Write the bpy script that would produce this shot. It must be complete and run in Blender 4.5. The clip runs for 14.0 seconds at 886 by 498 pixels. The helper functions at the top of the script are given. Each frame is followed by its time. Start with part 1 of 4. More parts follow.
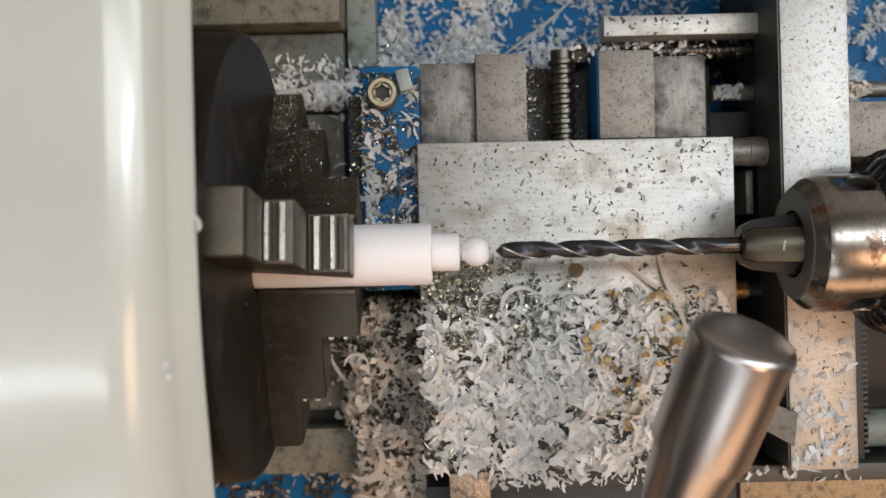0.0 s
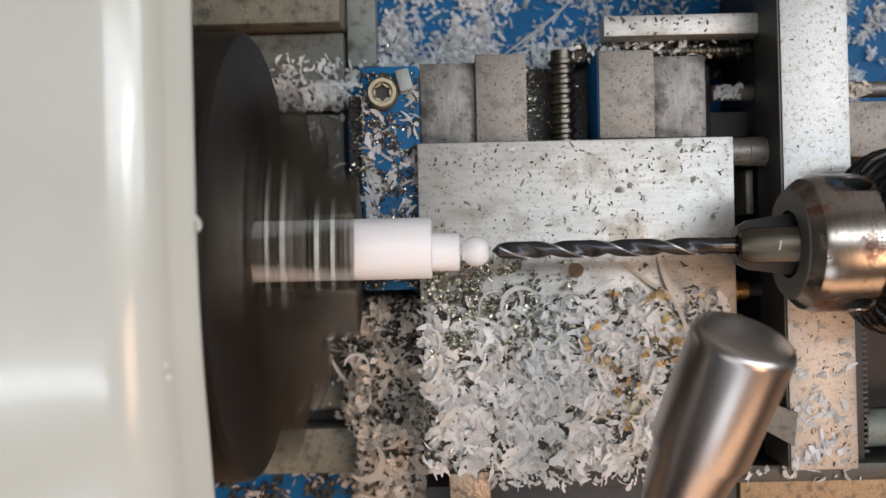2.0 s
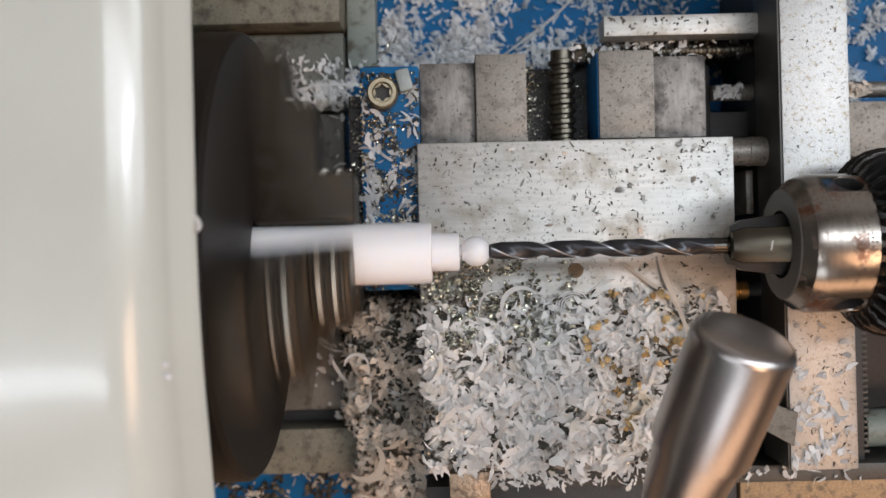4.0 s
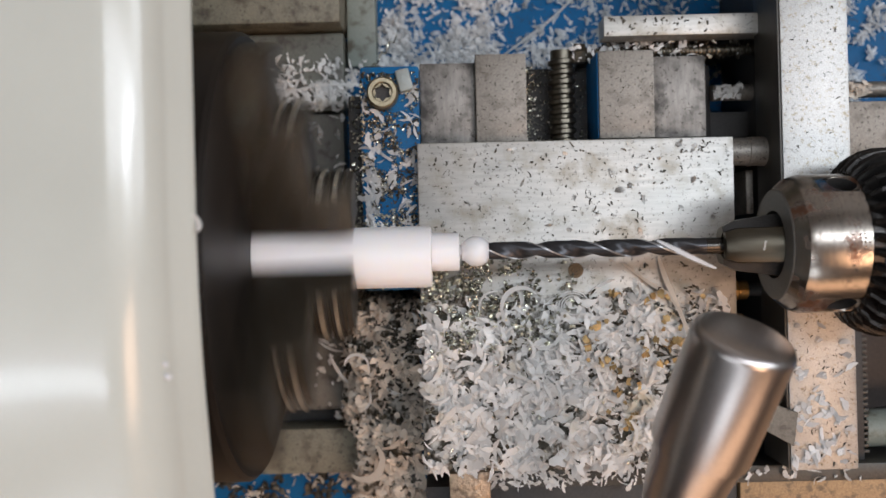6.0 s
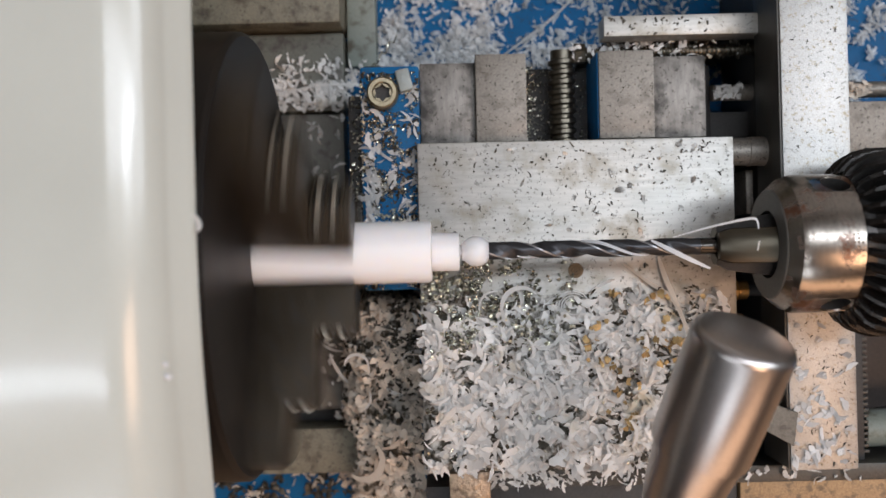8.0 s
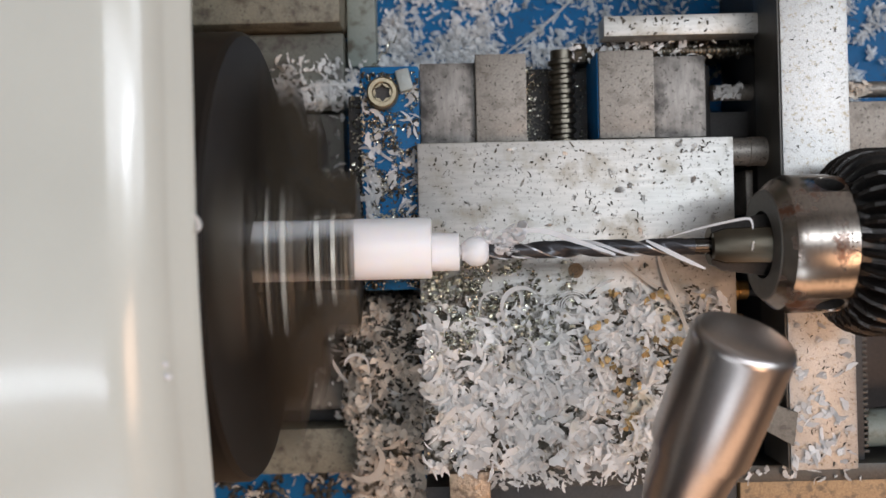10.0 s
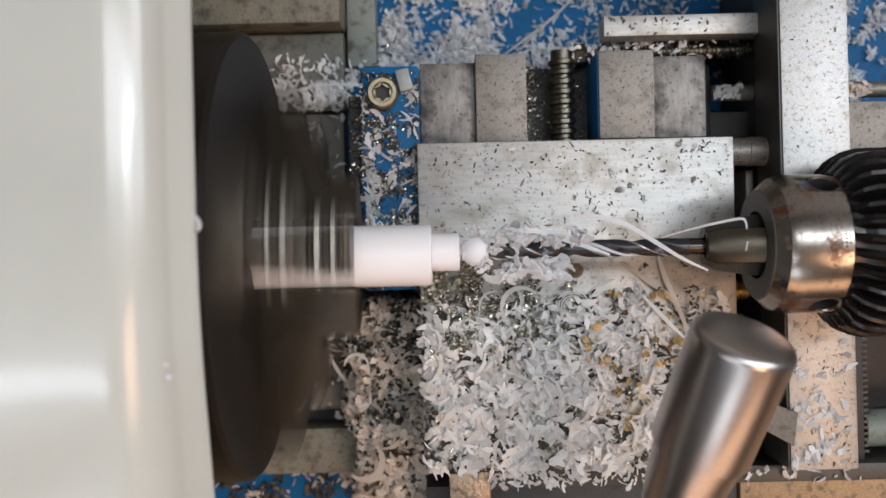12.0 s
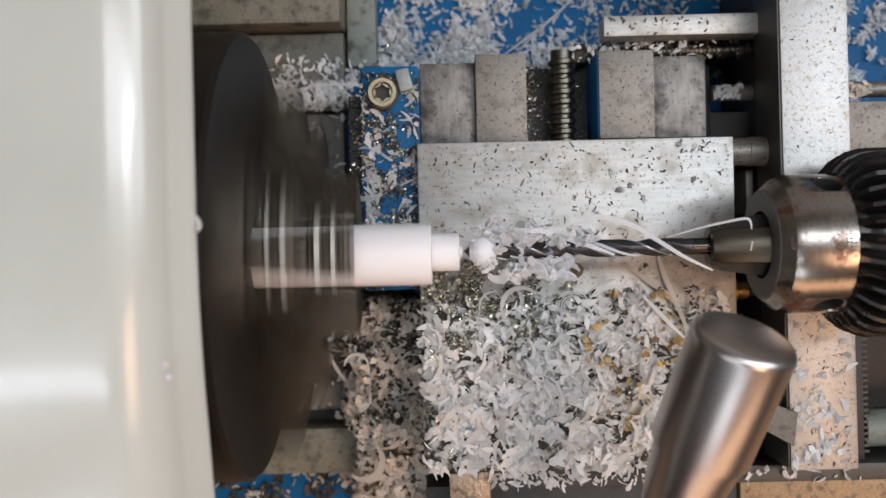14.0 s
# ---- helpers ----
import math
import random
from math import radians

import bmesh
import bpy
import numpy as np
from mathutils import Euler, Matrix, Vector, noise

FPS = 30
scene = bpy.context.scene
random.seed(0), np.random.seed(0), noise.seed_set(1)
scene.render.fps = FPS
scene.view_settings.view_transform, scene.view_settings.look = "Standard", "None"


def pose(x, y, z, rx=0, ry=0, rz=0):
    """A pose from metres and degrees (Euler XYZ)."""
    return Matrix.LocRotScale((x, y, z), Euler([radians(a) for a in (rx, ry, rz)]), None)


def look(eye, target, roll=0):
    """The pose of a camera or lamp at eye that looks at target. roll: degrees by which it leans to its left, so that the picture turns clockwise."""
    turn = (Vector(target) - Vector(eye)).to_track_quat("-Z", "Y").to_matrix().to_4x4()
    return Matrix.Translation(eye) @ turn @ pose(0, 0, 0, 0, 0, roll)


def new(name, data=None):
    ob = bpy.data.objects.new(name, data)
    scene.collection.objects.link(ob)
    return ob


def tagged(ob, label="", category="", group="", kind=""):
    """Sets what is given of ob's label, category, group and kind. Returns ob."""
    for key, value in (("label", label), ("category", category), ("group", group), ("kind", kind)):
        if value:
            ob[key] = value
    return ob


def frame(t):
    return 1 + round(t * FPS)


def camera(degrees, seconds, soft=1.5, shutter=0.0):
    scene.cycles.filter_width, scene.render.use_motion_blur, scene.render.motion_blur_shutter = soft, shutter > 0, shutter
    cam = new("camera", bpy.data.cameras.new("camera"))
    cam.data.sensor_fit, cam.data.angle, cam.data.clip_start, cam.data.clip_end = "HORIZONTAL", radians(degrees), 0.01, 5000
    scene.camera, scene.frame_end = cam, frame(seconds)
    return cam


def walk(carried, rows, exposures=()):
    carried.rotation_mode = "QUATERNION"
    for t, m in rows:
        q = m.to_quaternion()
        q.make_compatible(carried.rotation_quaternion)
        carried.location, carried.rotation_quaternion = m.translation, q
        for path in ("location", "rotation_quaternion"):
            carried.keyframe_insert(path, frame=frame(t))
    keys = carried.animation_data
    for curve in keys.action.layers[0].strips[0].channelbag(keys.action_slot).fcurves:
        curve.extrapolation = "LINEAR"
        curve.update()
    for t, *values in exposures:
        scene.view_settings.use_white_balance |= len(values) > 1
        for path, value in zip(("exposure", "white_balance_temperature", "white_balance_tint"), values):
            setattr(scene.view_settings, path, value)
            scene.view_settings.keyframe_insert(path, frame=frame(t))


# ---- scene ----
# Lengths below are in millimetres from the spindle axis; AXIS is its height over the workbench.
AXIS = 0.150
cam = camera(52.2, 14.0, soft=1.5, shutter=0.5)
EYE = pose(0, 0.0007, AXIS + 0.211, 0, 0, -1.3)
cam.data.dof.use_dof, cam.data.dof.focus_distance, cam.data.dof.aperture_fstop = True, 0.222, 13
walk(cam, [(0.0, EYE), (14.0, EYE)], [(0.0, 0.0, 6450, 10), (0.4, 0.0, 6450, 10), (2.0, 0.0, 6300, 12), (14.0, 0.0, 6230, 13)])

# ---- light ----
world = bpy.data.worlds.new("workshop_air")
scene.world = world
world.use_nodes = True
world.node_tree.nodes["Background"].inputs[0].default_value = (0.80, 0.90, 1.0, 1)
world.node_tree.nodes["Background"].inputs[1].default_value = 0.06


def area_lamp(name, eye, target, watts, size_x, size_y, colour, roll=0):
    data = bpy.data.lights.new(name, "AREA")
    data.shape, data.size, data.size_y, data.energy, data.color = "RECTANGLE", size_x, size_y, watts, colour
    ob = new(name, data)
    ob.matrix_world = look(eye, target, roll)
    return ob


area_lamp("ceiling_tube_light", (0.40, 0.22, 1.35), (0.40, 0.18, AXIS), 5.8, 1.15, 0.22, (0.90, 0.96, 1.0))
area_lamp("front_tube_light", (-0.55, -0.29, 1.20), (-0.02, 0, AXIS), 2.3, 0.9, 0.06, (0.88, 0.96, 1.0), 25)
area_lamp("side_tube_light", (0.80, 0.22, 1.35), (0.70, 0.20, AXIS), 3.2, 0.05, 0.66, (0.90, 0.97, 1.0))
area_lamp("warm_work_light", (0.60, -0.50, 1.25), (0.58, -0.40, AXIS), 5.0, 0.5, 0.45, (1.0, 0.60, 0.35))
# Added cool lamp out of view; the drill chuck shades the slide from it.
area_lamp("window_light", (1.40, 0.48, 1.30), (0.04, 0.02, AXIS), 6.4, 0.8, 0.5, (0.88, 0.95, 1.0))
# Added cool lamp out of view, for the white band on lever and chuck.
area_lamp("front_window_light", (-0.20, -1.15, 1.20), (0.03, 0, AXIS), 2.0, 0.55, 0.40, (0.88, 0.95, 1.0))
area_lamp("warm_room_lamp", (0.30, -1.30, 0.62), (0.05, -0.02, AXIS), 4.2, 1.5, 0.4, (1.0, 0.60, 0.35))

# ---- materials ----


def material(name, colour, rough=0.5, metal=0.0, spots=None, spot_scale=400.0, spot_at=(0.52, 0.66), grain=0.12, grain_scale=1800.0,
             stretch=(1, 1, 1), bump=0.15, rough_var=0.12, subsurface=0.0, coat=0.0, islands=0.0, big_scale=60.0, big=0.18, specks=0.0):
    """A surface with fine grain, larger patches, an optional layer of stains and relief."""
    m = bpy.data.materials.new(name)
    m.use_nodes = True
    nt = m.node_tree
    n, link = nt.nodes, nt.links.new
    b = n["Principled BSDF"]
    co = n.new("ShaderNodeTexCoord")
    mp = n.new("ShaderNodeMapping")
    mp.inputs["Scale"].default_value = stretch
    link(co.outputs["Object"], mp.inputs["Vector"])

    def noise_at(scale, detail, vec):
        t = n.new("ShaderNodeTexNoise")
        t.inputs["Scale"].default_value, t.inputs["Detail"].default_value, t.inputs["Roughness"].default_value = scale, detail, 0.6
        link(vec, t.inputs["Vector"])
        return t.outputs["Fac"]

    fine = noise_at(grain_scale, 4, mp.outputs["Vector"])
    large = noise_at(big_scale, 3, co.outputs["Object"])

    def mul(fac, amount):
        r = n.new("ShaderNodeMapRange")
        r.inputs["From Min"].default_value, r.inputs["From Max"].default_value = 0.25, 0.75
        r.inputs["To Min"].default_value, r.inputs["To Max"].default_value = 1 - amount, 1 + amount
        link(fac, r.inputs["Value"])
        return r.outputs["Result"]

    def times(a, bb):
        k = n.new("ShaderNodeMath")
        k.operation = "MULTIPLY"
        link(a, k.inputs[0]), link(bb, k.inputs[1])
        return k.outputs[0]

    value = times(mul(fine, grain), mul(large, big))
    if islands:
        g = n.new("ShaderNodeNewGeometry")
        value = times(value, mul(g.outputs["Random Per Island"], islands))
    col = n.new("ShaderNodeMix")
    col.data_type, col.blend_type = "RGBA", "MULTIPLY"
    col.inputs["Factor"].default_value = 1.0
    col.inputs["A"].default_value = (*colour, 1)
    link(value, col.inputs["B"])
    out = col.outputs["Result"]
    if spots:
        sp = noise_at(spot_scale, 5, co.outputs["Object"])
        r = n.new("ShaderNodeMapRange")
        r.inputs["From Min"].default_value, r.inputs["From Max"].default_value = spot_at
        link(sp, r.inputs["Value"])
        mx = n.new("ShaderNodeMix")
        mx.data_type = "RGBA"
        link(r.outputs["Result"], mx.inputs["Factor"])
        link(out, mx.inputs["A"])
        mx.inputs["B"].default_value = (*spots, 1)
        out = mx.outputs["Result"]
        if metal:
            mr = n.new("ShaderNodeMapRange")
            mr.inputs["To Min"].default_value, mr.inputs["To Max"].default_value = metal, metal * 0.35
            link(r.outputs["Result"], mr.inputs["Value"])
            link(mr.outputs["Result"], b.inputs["Metallic"])
    if specks:
        sr = n.new("ShaderNodeMapRange")
        sr.inputs["From Min"].default_value, sr.inputs["From Max"].default_value = 0.60, 0.68
        sr.inputs["To Max"].default_value = specks
        link(noise_at(1100, 2, co.outputs["Object"]), sr.inputs["Value"])
        sm = n.new("ShaderNodeMix")
        sm.data_type = "RGBA"
        link(sr.outputs["Result"], sm.inputs["Factor"])
        link(out, sm.inputs["A"])
        sm.inputs["B"].default_value = (0.045, 0.04, 0.033, 1)
        out = sm.outputs["Result"]
    link(out, b.inputs["Base Color"])
    if not (spots and metal):
        b.inputs["Metallic"].default_value = metal
    rr = n.new("ShaderNodeMapRange")
    rr.inputs["To Min"].default_value, rr.inputs["To Max"].default_value = max(0.03, rough - rough_var), min(1, rough + rough_var)
    link(large, rr.inputs["Value"])
    link(rr.outputs["Result"], b.inputs["Roughness"])
    if bump:
        bp = n.new("ShaderNodeBump")
        bp.inputs["Strength"].default_value, bp.inputs["Distance"].default_value = bump, 0.0004
        link(fine, bp.inputs["Height"])
        link(bp.outputs["Normal"], b.inputs["Normal"])
    if subsurface:
        b.inputs["Subsurface Weight"].default_value = subsurface
        b.inputs["Subsurface Radius"].default_value = (0.004, 0.0035, 0.003)
        b.inputs["Subsurface Scale"].default_value = 1.0
    b.inputs["Coat Weight"].default_value = coat
    return m


M_CREAM = material("cream_enamel", (0.58, 0.60, 0.55), 0.24, grain=0.02, bump=0.02, coat=0.5, rough_var=0.04, big=0.05, big_scale=25)
M_CREAM.node_tree.nodes["Principled BSDF"].inputs["Coat Roughness"].default_value = 0.10
M_FOOT = material("stained_pale_casting", (0.22, 0.205, 0.15), 0.5, spots=(0.09, 0.07, 0.05), spot_scale=220, spot_at=(0.5, 0.68), grain=0.2, bump=0.4, specks=0.75)
M_PALEGREEN = material("pale_green_grey_paint", (0.22, 0.25, 0.22), 0.5, spots=(0.09, 0.08, 0.06), spot_scale=200, grain=0.12, bump=0.2)
# M_PALEGREEN's darker copy: the rear way's shade is put into the colour.
M_GREENSHADE = material("shaded_green_grey_paint", (0.13, 0.13, 0.105), 0.5, spots=(0.07, 0.06, 0.05), spot_scale=260, grain=0.15, bump=0.3, specks=0.75)
M_CAST = material("oily_cast_iron", (0.16, 0.15, 0.13), 0.5, 0.4, spots=(0.05, 0.04, 0.03), spot_scale=300, grain=0.2, bump=0.3)
M_DARK = material("dark_oily_and_shade_steel", (0.045, 0.042, 0.04), 0.5, 0.3, grain=0.3, bump=0.3)
M_BLUE = material("blue_enamel", (0.006, 0.115, 0.29), 0.5, spots=(0.05, 0.09, 0.13), spot_scale=220, spot_at=(0.58, 0.75), grain=0.15, bump=0.15, specks=0.7)
M_BLUE.node_tree.nodes["Principled BSDF"].inputs["Specular IOR Level"].default_value = 0.2
M_MILLED = material("milled_aluminium", (0.50, 0.485, 0.455), 0.50, 0.85, spots=(0.34, 0.31, 0.25), spot_scale=140, spot_at=(0.50, 0.72), grain=0.13, grain_scale=900,
                    stretch=(0.10, 1, 1), bump=0.16, rough_var=0.12, specks=0.45)
M_BAR = material("dull_milled_aluminium", (0.43, 0.42, 0.40), 0.42, 0.8, spots=(0.31, 0.26, 0.18), spot_scale=850, spot_at=(0.55, 0.70), grain=0.16, grain_scale=2600, bump=0.2, specks=0.4)
M_GROUND = material("ground_steel", (0.26, 0.235, 0.205), 0.5, 0.6, spots=(0.10, 0.085, 0.07), spot_scale=130, spot_at=(0.52, 0.72), grain=0.2, grain_scale=1500, bump=0.18, specks=0.75)
M_RUBBED = material("rubbed_dark_steel", (0.25, 0.232, 0.212), 0.48, 0.6, spots=(0.055, 0.05, 0.045), spot_scale=105, spot_at=(0.43, 0.60), grain=0.3, grain_scale=700, stretch=(1, 0.2, 1), bump=0.2, specks=0.75)
M_SCREW = material("oiled_thread_steel", (0.12, 0.108, 0.085), 0.34, 0.95, grain=0.2, bump=0.1)
M_CHUCK = material("blackened_chuck_steel", (0.013, 0.0105, 0.009), 0.45, 0.15, grain=0.12, grain_scale=2200, bump=0.06, spots=(0.03, 0.025, 0.02), spot_scale=120)
M_CHUCK.node_tree.nodes["Principled BSDF"].inputs["Specular IOR Level"].default_value = 0.35
M_JAW = material("hardened_jaw_steel", (0.088, 0.073, 0.054), 0.38, 0.8, grain=0.25, grain_scale=2500, bump=0.15, spots=(0.05, 0.045, 0.04), spot_scale=350)
M_RIDGE = material("polished_ridge_steel", (0.66, 0.63, 0.55), 0.36, 1.0, spots=(0.12, 0.10, 0.07), spot_scale=700, spot_at=(0.58, 0.70), grain=0.25, bump=0.2)
M_PLASTIC = material("white_acetal", (0.93, 0.905, 0.91), 0.42, grain=0.015, bump=0.03, subsurface=0.5, rough_var=0.05, big=0.02)
M_DRILL = material("black_oxide_drill_steel", (0.06, 0.06, 0.065), 0.34, 0.75, grain=0.15, bump=0.05)
M_MARGIN = material("bright_drill_margin", (0.42, 0.42, 0.43), 0.42, 1.0, grain=0.1, bump=0.0)
M_DCHUCK = material("turned_chuck_steel", (0.38, 0.34, 0.30), 0.25, 1.0, spots=(0.13, 0.06, 0.035), spot_scale=110, spot_at=(0.53, 0.62), grain=0.12, grain_scale=1200,
                    stretch=(1, 0.15, 0.15), bump=0.02, rough_var=0.06, big=0.08, specks=0.35)
M_SHANK = material("grey_shank_steel", (0.075, 0.07, 0.064), 0.27, 1.0, grain=0.12, bump=0.03)
M_DJAW = material("ground_jaw_steel", (0.13, 0.115, 0.088), 0.40, 1.0, grain=0.12, grain_scale=1400, stretch=(0.1, 1, 1), bump=0.03, rough_var=0.05, big=0.08)
M_DFACE = material("dull_chuck_face", (0.17, 0.16, 0.145), 0.55, 0.5, grain=0.15, bump=0.1)
M_GEAR = material("black_gear_steel", (0.04, 0.037, 0.035), 0.26, 0.8, grain=0.3, bump=0.2)
M_HANDLE = material("satin_chrome", (0.56, 0.52, 0.50), 0.32, 1.0, grain=0.06, grain_scale=1500, stretch=(1, 1, 0.1), bump=0.02, rough_var=0.05, big=0.05)
M_BRASS = material("dull_brass", (0.36, 0.22, 0.08), 0.4, 0.9, grain=0.3)
M_WHITECHIP = material("plastic_shavings", (0.92, 0.90, 0.87), 0.45, grain=0.06, bump=0.0, islands=0.22, spots=(0.66, 0.55, 0.34), spot_scale=75, spot_at=(0.60, 0.74), big_scale=150, big=0.14)
M_RUST = material("rusty_bolt_steel", (0.20, 0.13, 0.07), 0.6, 0.3, grain=0.4, bump=0.4)
M_SOCKET = material("brassy_plated_steel", (0.33, 0.28, 0.19), 0.4, 0.9, grain=0.2, bump=0.1)
M_SCRAPED = material("scraped_copper_metal", (0.36, 0.27, 0.19), 0.38, 0.85, spots=(0.09, 0.06, 0.04), spot_scale=260, spot_at=(0.50, 0.66), grain=0.35, grain_scale=900, bump=0.7)


def let_light_through(m, share):
    """Thin shavings pass part of the light that falls on them."""
    nt = m.node_tree
    mix, thin = nt.nodes.new("ShaderNodeMixShader"), nt.nodes.new("ShaderNodeBsdfTranslucent")
    out, b = nt.nodes["Material Output"], nt.nodes["Principled BSDF"]
    thin.inputs["Color"].default_value = (0.95, 0.95, 0.95, 1)
    mix.inputs[0].default_value = share
    nt.links.new(b.outputs[0], mix.inputs[1])
    nt.links.new(thin.outputs[0], mix.inputs[2])
    nt.links.new(mix.outputs[0], out.inputs["Surface"])


# On the side heap the cream tint holds warm light in the chuck's shade.
M_OIL_SHADE_CHIP = material("oily_and_warm_shaded_shavings", (0.78, 0.68, 0.57), 0.45, grain=0.05, bump=0.0, islands=0.2)
let_light_through(M_WHITECHIP, 0.45)
M_CURL = material("fresh_plastic_curl", (0.93, 0.93, 0.94), 0.35, grain=0.03, bump=0.0, subsurface=0.3)
let_light_through(M_OIL_SHADE_CHIP, 0.3)
M_THIN = material("thin_plastic_film", (0.84, 0.85, 0.85), 0.4, grain=0.1, bump=0.0, islands=0.3)
let_light_through(M_THIN, 0.4)


def thin_film(m, share):
    """Film so thin that what lies below shows through."""
    nt = m.node_tree
    out = nt.nodes["Material Output"]
    seen = out.inputs["Surface"].links[0].from_socket
    mix, clear = nt.nodes.new("ShaderNodeMixShader"), nt.nodes.new("ShaderNodeBsdfTransparent")
    mix.inputs[0].default_value = share
    nt.links.new(seen, mix.inputs[1])
    nt.links.new(clear.outputs[0], mix.inputs[2])
    nt.links.new(mix.outputs[0], out.inputs["Surface"])


thin_film(M_THIN, 0.38)
let_light_through(M_CURL, 0.28)
M_METALCHIP = material("metal_shavings", (0.50, 0.49, 0.41), 0.28, 1.0, grain=0.2, bump=0.1, islands=0.5)
M_GOLDCHIP = material("brass_shavings", (0.42, 0.29, 0.13), 0.5, 0.5, grain=0.2, bump=0.1, islands=0.3)
M_DARKCHIP = material("oily_swarf", (0.07, 0.06, 0.045), 0.45, 0.5, grain=0.3, bump=0.2, islands=0.4)
M_PEARL = material("cloudy_plastic", (0.34, 0.38, 0.37), 0.35, grain=0.08, bump=0.1, subsurface=0.4)
M_MARK = material("etched_brown_mark", (0.10, 0.065, 0.045), 0.5, 0.5, grain=0.3)
M_LEDGE = material("worn_brown_plate", (0.32, 0.20, 0.10), 0.45, 0.35, spots=(0.16, 0.10, 0.05), spot_scale=500, grain=0.3, bump=0.3)
M_REDBROWN = material("oily_red_brown_casting", (0.03, 0.019, 0.014), 0.5, grain=0.4, bump=0.3)
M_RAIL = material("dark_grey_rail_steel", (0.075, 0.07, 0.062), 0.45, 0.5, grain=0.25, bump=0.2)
# Unseen walls: north and ceiling white, the others dark, to shape reflections.
M_PALEWALL = material("white_wall_paint", (0.62, 0.61, 0.59), 0.8, grain=0.03, big=0.05, big_scale=3, bump=0.0)
M_WALL = material("plain_wall_paint", (0.13, 0.125, 0.12), 0.8, grain=0.03, big=0.05, big_scale=3, bump=0.0)
M_BENCH = material("worn_bench_wood", (0.30, 0.20, 0.12), 0.6, grain=0.3, grain_scale=300, stretch=(0.1, 1, 1), big_scale=8)

# ---- building helpers ----
BASE = {}


def thing(name, base, label, category, group="", kind=""):
    ob = new(name)
    ob.empty_display_size = 0.01
    ob.location = (base[0] / 1000, base[1] / 1000, base[2] / 1000 + AXIS)
    BASE[ob] = Vector(base)
    return tagged(ob, label, category, group, kind)


def part(name, bm, mat, parent, label="", smooth=True, kind=""):
    """Links a bmesh drawn in millimetres as one mesh under a thing or a part."""
    root = parent
    while root.parent:
        root = root.parent
    bmesh.ops.translate(bm, verts=bm.verts, vec=-BASE[root])
    bmesh.ops.scale(bm, verts=bm.verts, vec=(0.001, 0.001, 0.001))
    bmesh.ops.recalc_face_normals(bm, faces=bm.faces)
    me = bpy.data.meshes.new(name)
    bm.to_mesh(me)
    bm.free()
    me.materials.append(mat)
    ob = new(name, me)
    ob.parent = parent
    if smooth:
        me.shade_smooth()
        me.set_sharp_from_angle(angle=radians(32))
    return tagged(ob, label, kind=kind)


def box(x0, x1, y0, y1, z0, z1, bevel=0.4, turn=0.0):
    bm = bmesh.new()
    m = Matrix.Translation(((x0 + x1) / 2, (y0 + y1) / 2, (z0 + z1) / 2)) @ Matrix.Rotation(radians(turn), 4, "Z") @ Matrix.Diagonal((x1 - x0, y1 - y0, z1 - z0, 1))
    bmesh.ops.create_cube(bm, size=1, matrix=m)
    if bevel:
        bmesh.ops.bevel(bm, geom=bm.edges[:], offset=bevel, segments=2, profile=0.6, affect="EDGES")
    return bm


def turned(profile, origin, axis, seg=48):
    """A turned body: profile rows are (distance along the axis, radius)."""
    bm = bmesh.new()
    q = Vector((0, 0, 1)).rotation_difference(Vector(axis).normalized()).to_matrix()
    rings = []
    for d, r in profile:
        if r < 1e-6:
            rings.append([bm.verts.new(Vector(origin) + q @ Vector((0, 0, d)))])
        else:
            rings.append([bm.verts.new(Vector(origin) + q @ Vector((r * math.cos(2 * math.pi * i / seg), r * math.sin(2 * math.pi * i / seg), d))) for i in range(seg)])
    for a, b in zip(rings, rings[1:]):
        for i in range(seg):
            j = (i + 1) % seg
            if len(a) == 1 and len(b) > 1:
                bm.faces.new((a[0], b[i], b[j]))
            elif len(b) == 1 and len(a) > 1:
                bm.faces.new((a[i], a[j], b[0]))
            elif len(a) > 1:
                bm.faces.new((a[i], a[j], b[j], b[i]))
    return bm


def outline(points, lo, hi, plane="xz", bevel=0.0):
    """A plate: a closed outline in the plane, thick from lo to hi along the third axis."""
    bm = bmesh.new()

    def at(u, v, w):
        return (u, w, v) if plane == "xz" else (u, v, w) if plane == "xy" else (w, u, v)

    a = [bm.verts.new(at(u, v, lo)) for u, v in points]
    b = [bm.verts.new(at(u, v, hi)) for u, v in points]
    bm.faces.new(a)
    bm.faces.new(b[::-1])
    for i in range(len(a)):
        j = (i + 1) % len(a)
        bm.faces.new((a[i], b[i], b[j], a[j]))
    if bevel:
        bmesh.ops.recalc_face_normals(bm, faces=bm.faces)
        bmesh.ops.bevel(bm, geom=bm.edges[:], offset=bevel, segments=1, affect="EDGES")
    return bm


def thread(origin, axis, length, radius, pitch, depth, seg=20):
    """A screw thread with rounded crests."""
    rows, d = [(0, 0), (0, radius - depth)], 0.0
    while d < length - pitch:
        rows += [(d + 0.15 * pitch, radius - depth), (d + 0.32 * pitch, radius), (d + 0.68 * pitch, radius), (d + 0.85 * pitch, radius - depth)]
        d += pitch
    rows += [(length, radius - depth), (length, 0)]
    bm = turned(rows, origin, axis, seg)
    q = Vector(axis).normalized()
    perp = q.orthogonal().normalized()
    side = q.cross(perp)
    for v in bm.verts:
        w = v.co - Vector(origin)
        along = w.dot(q)
        if 0.01 < along < length - 0.01 and (w - q * along).length > 0.1:
            v.co += q * pitch * 0.12 * math.sin(math.atan2(w.dot(side), w.dot(perp)))
    return bm


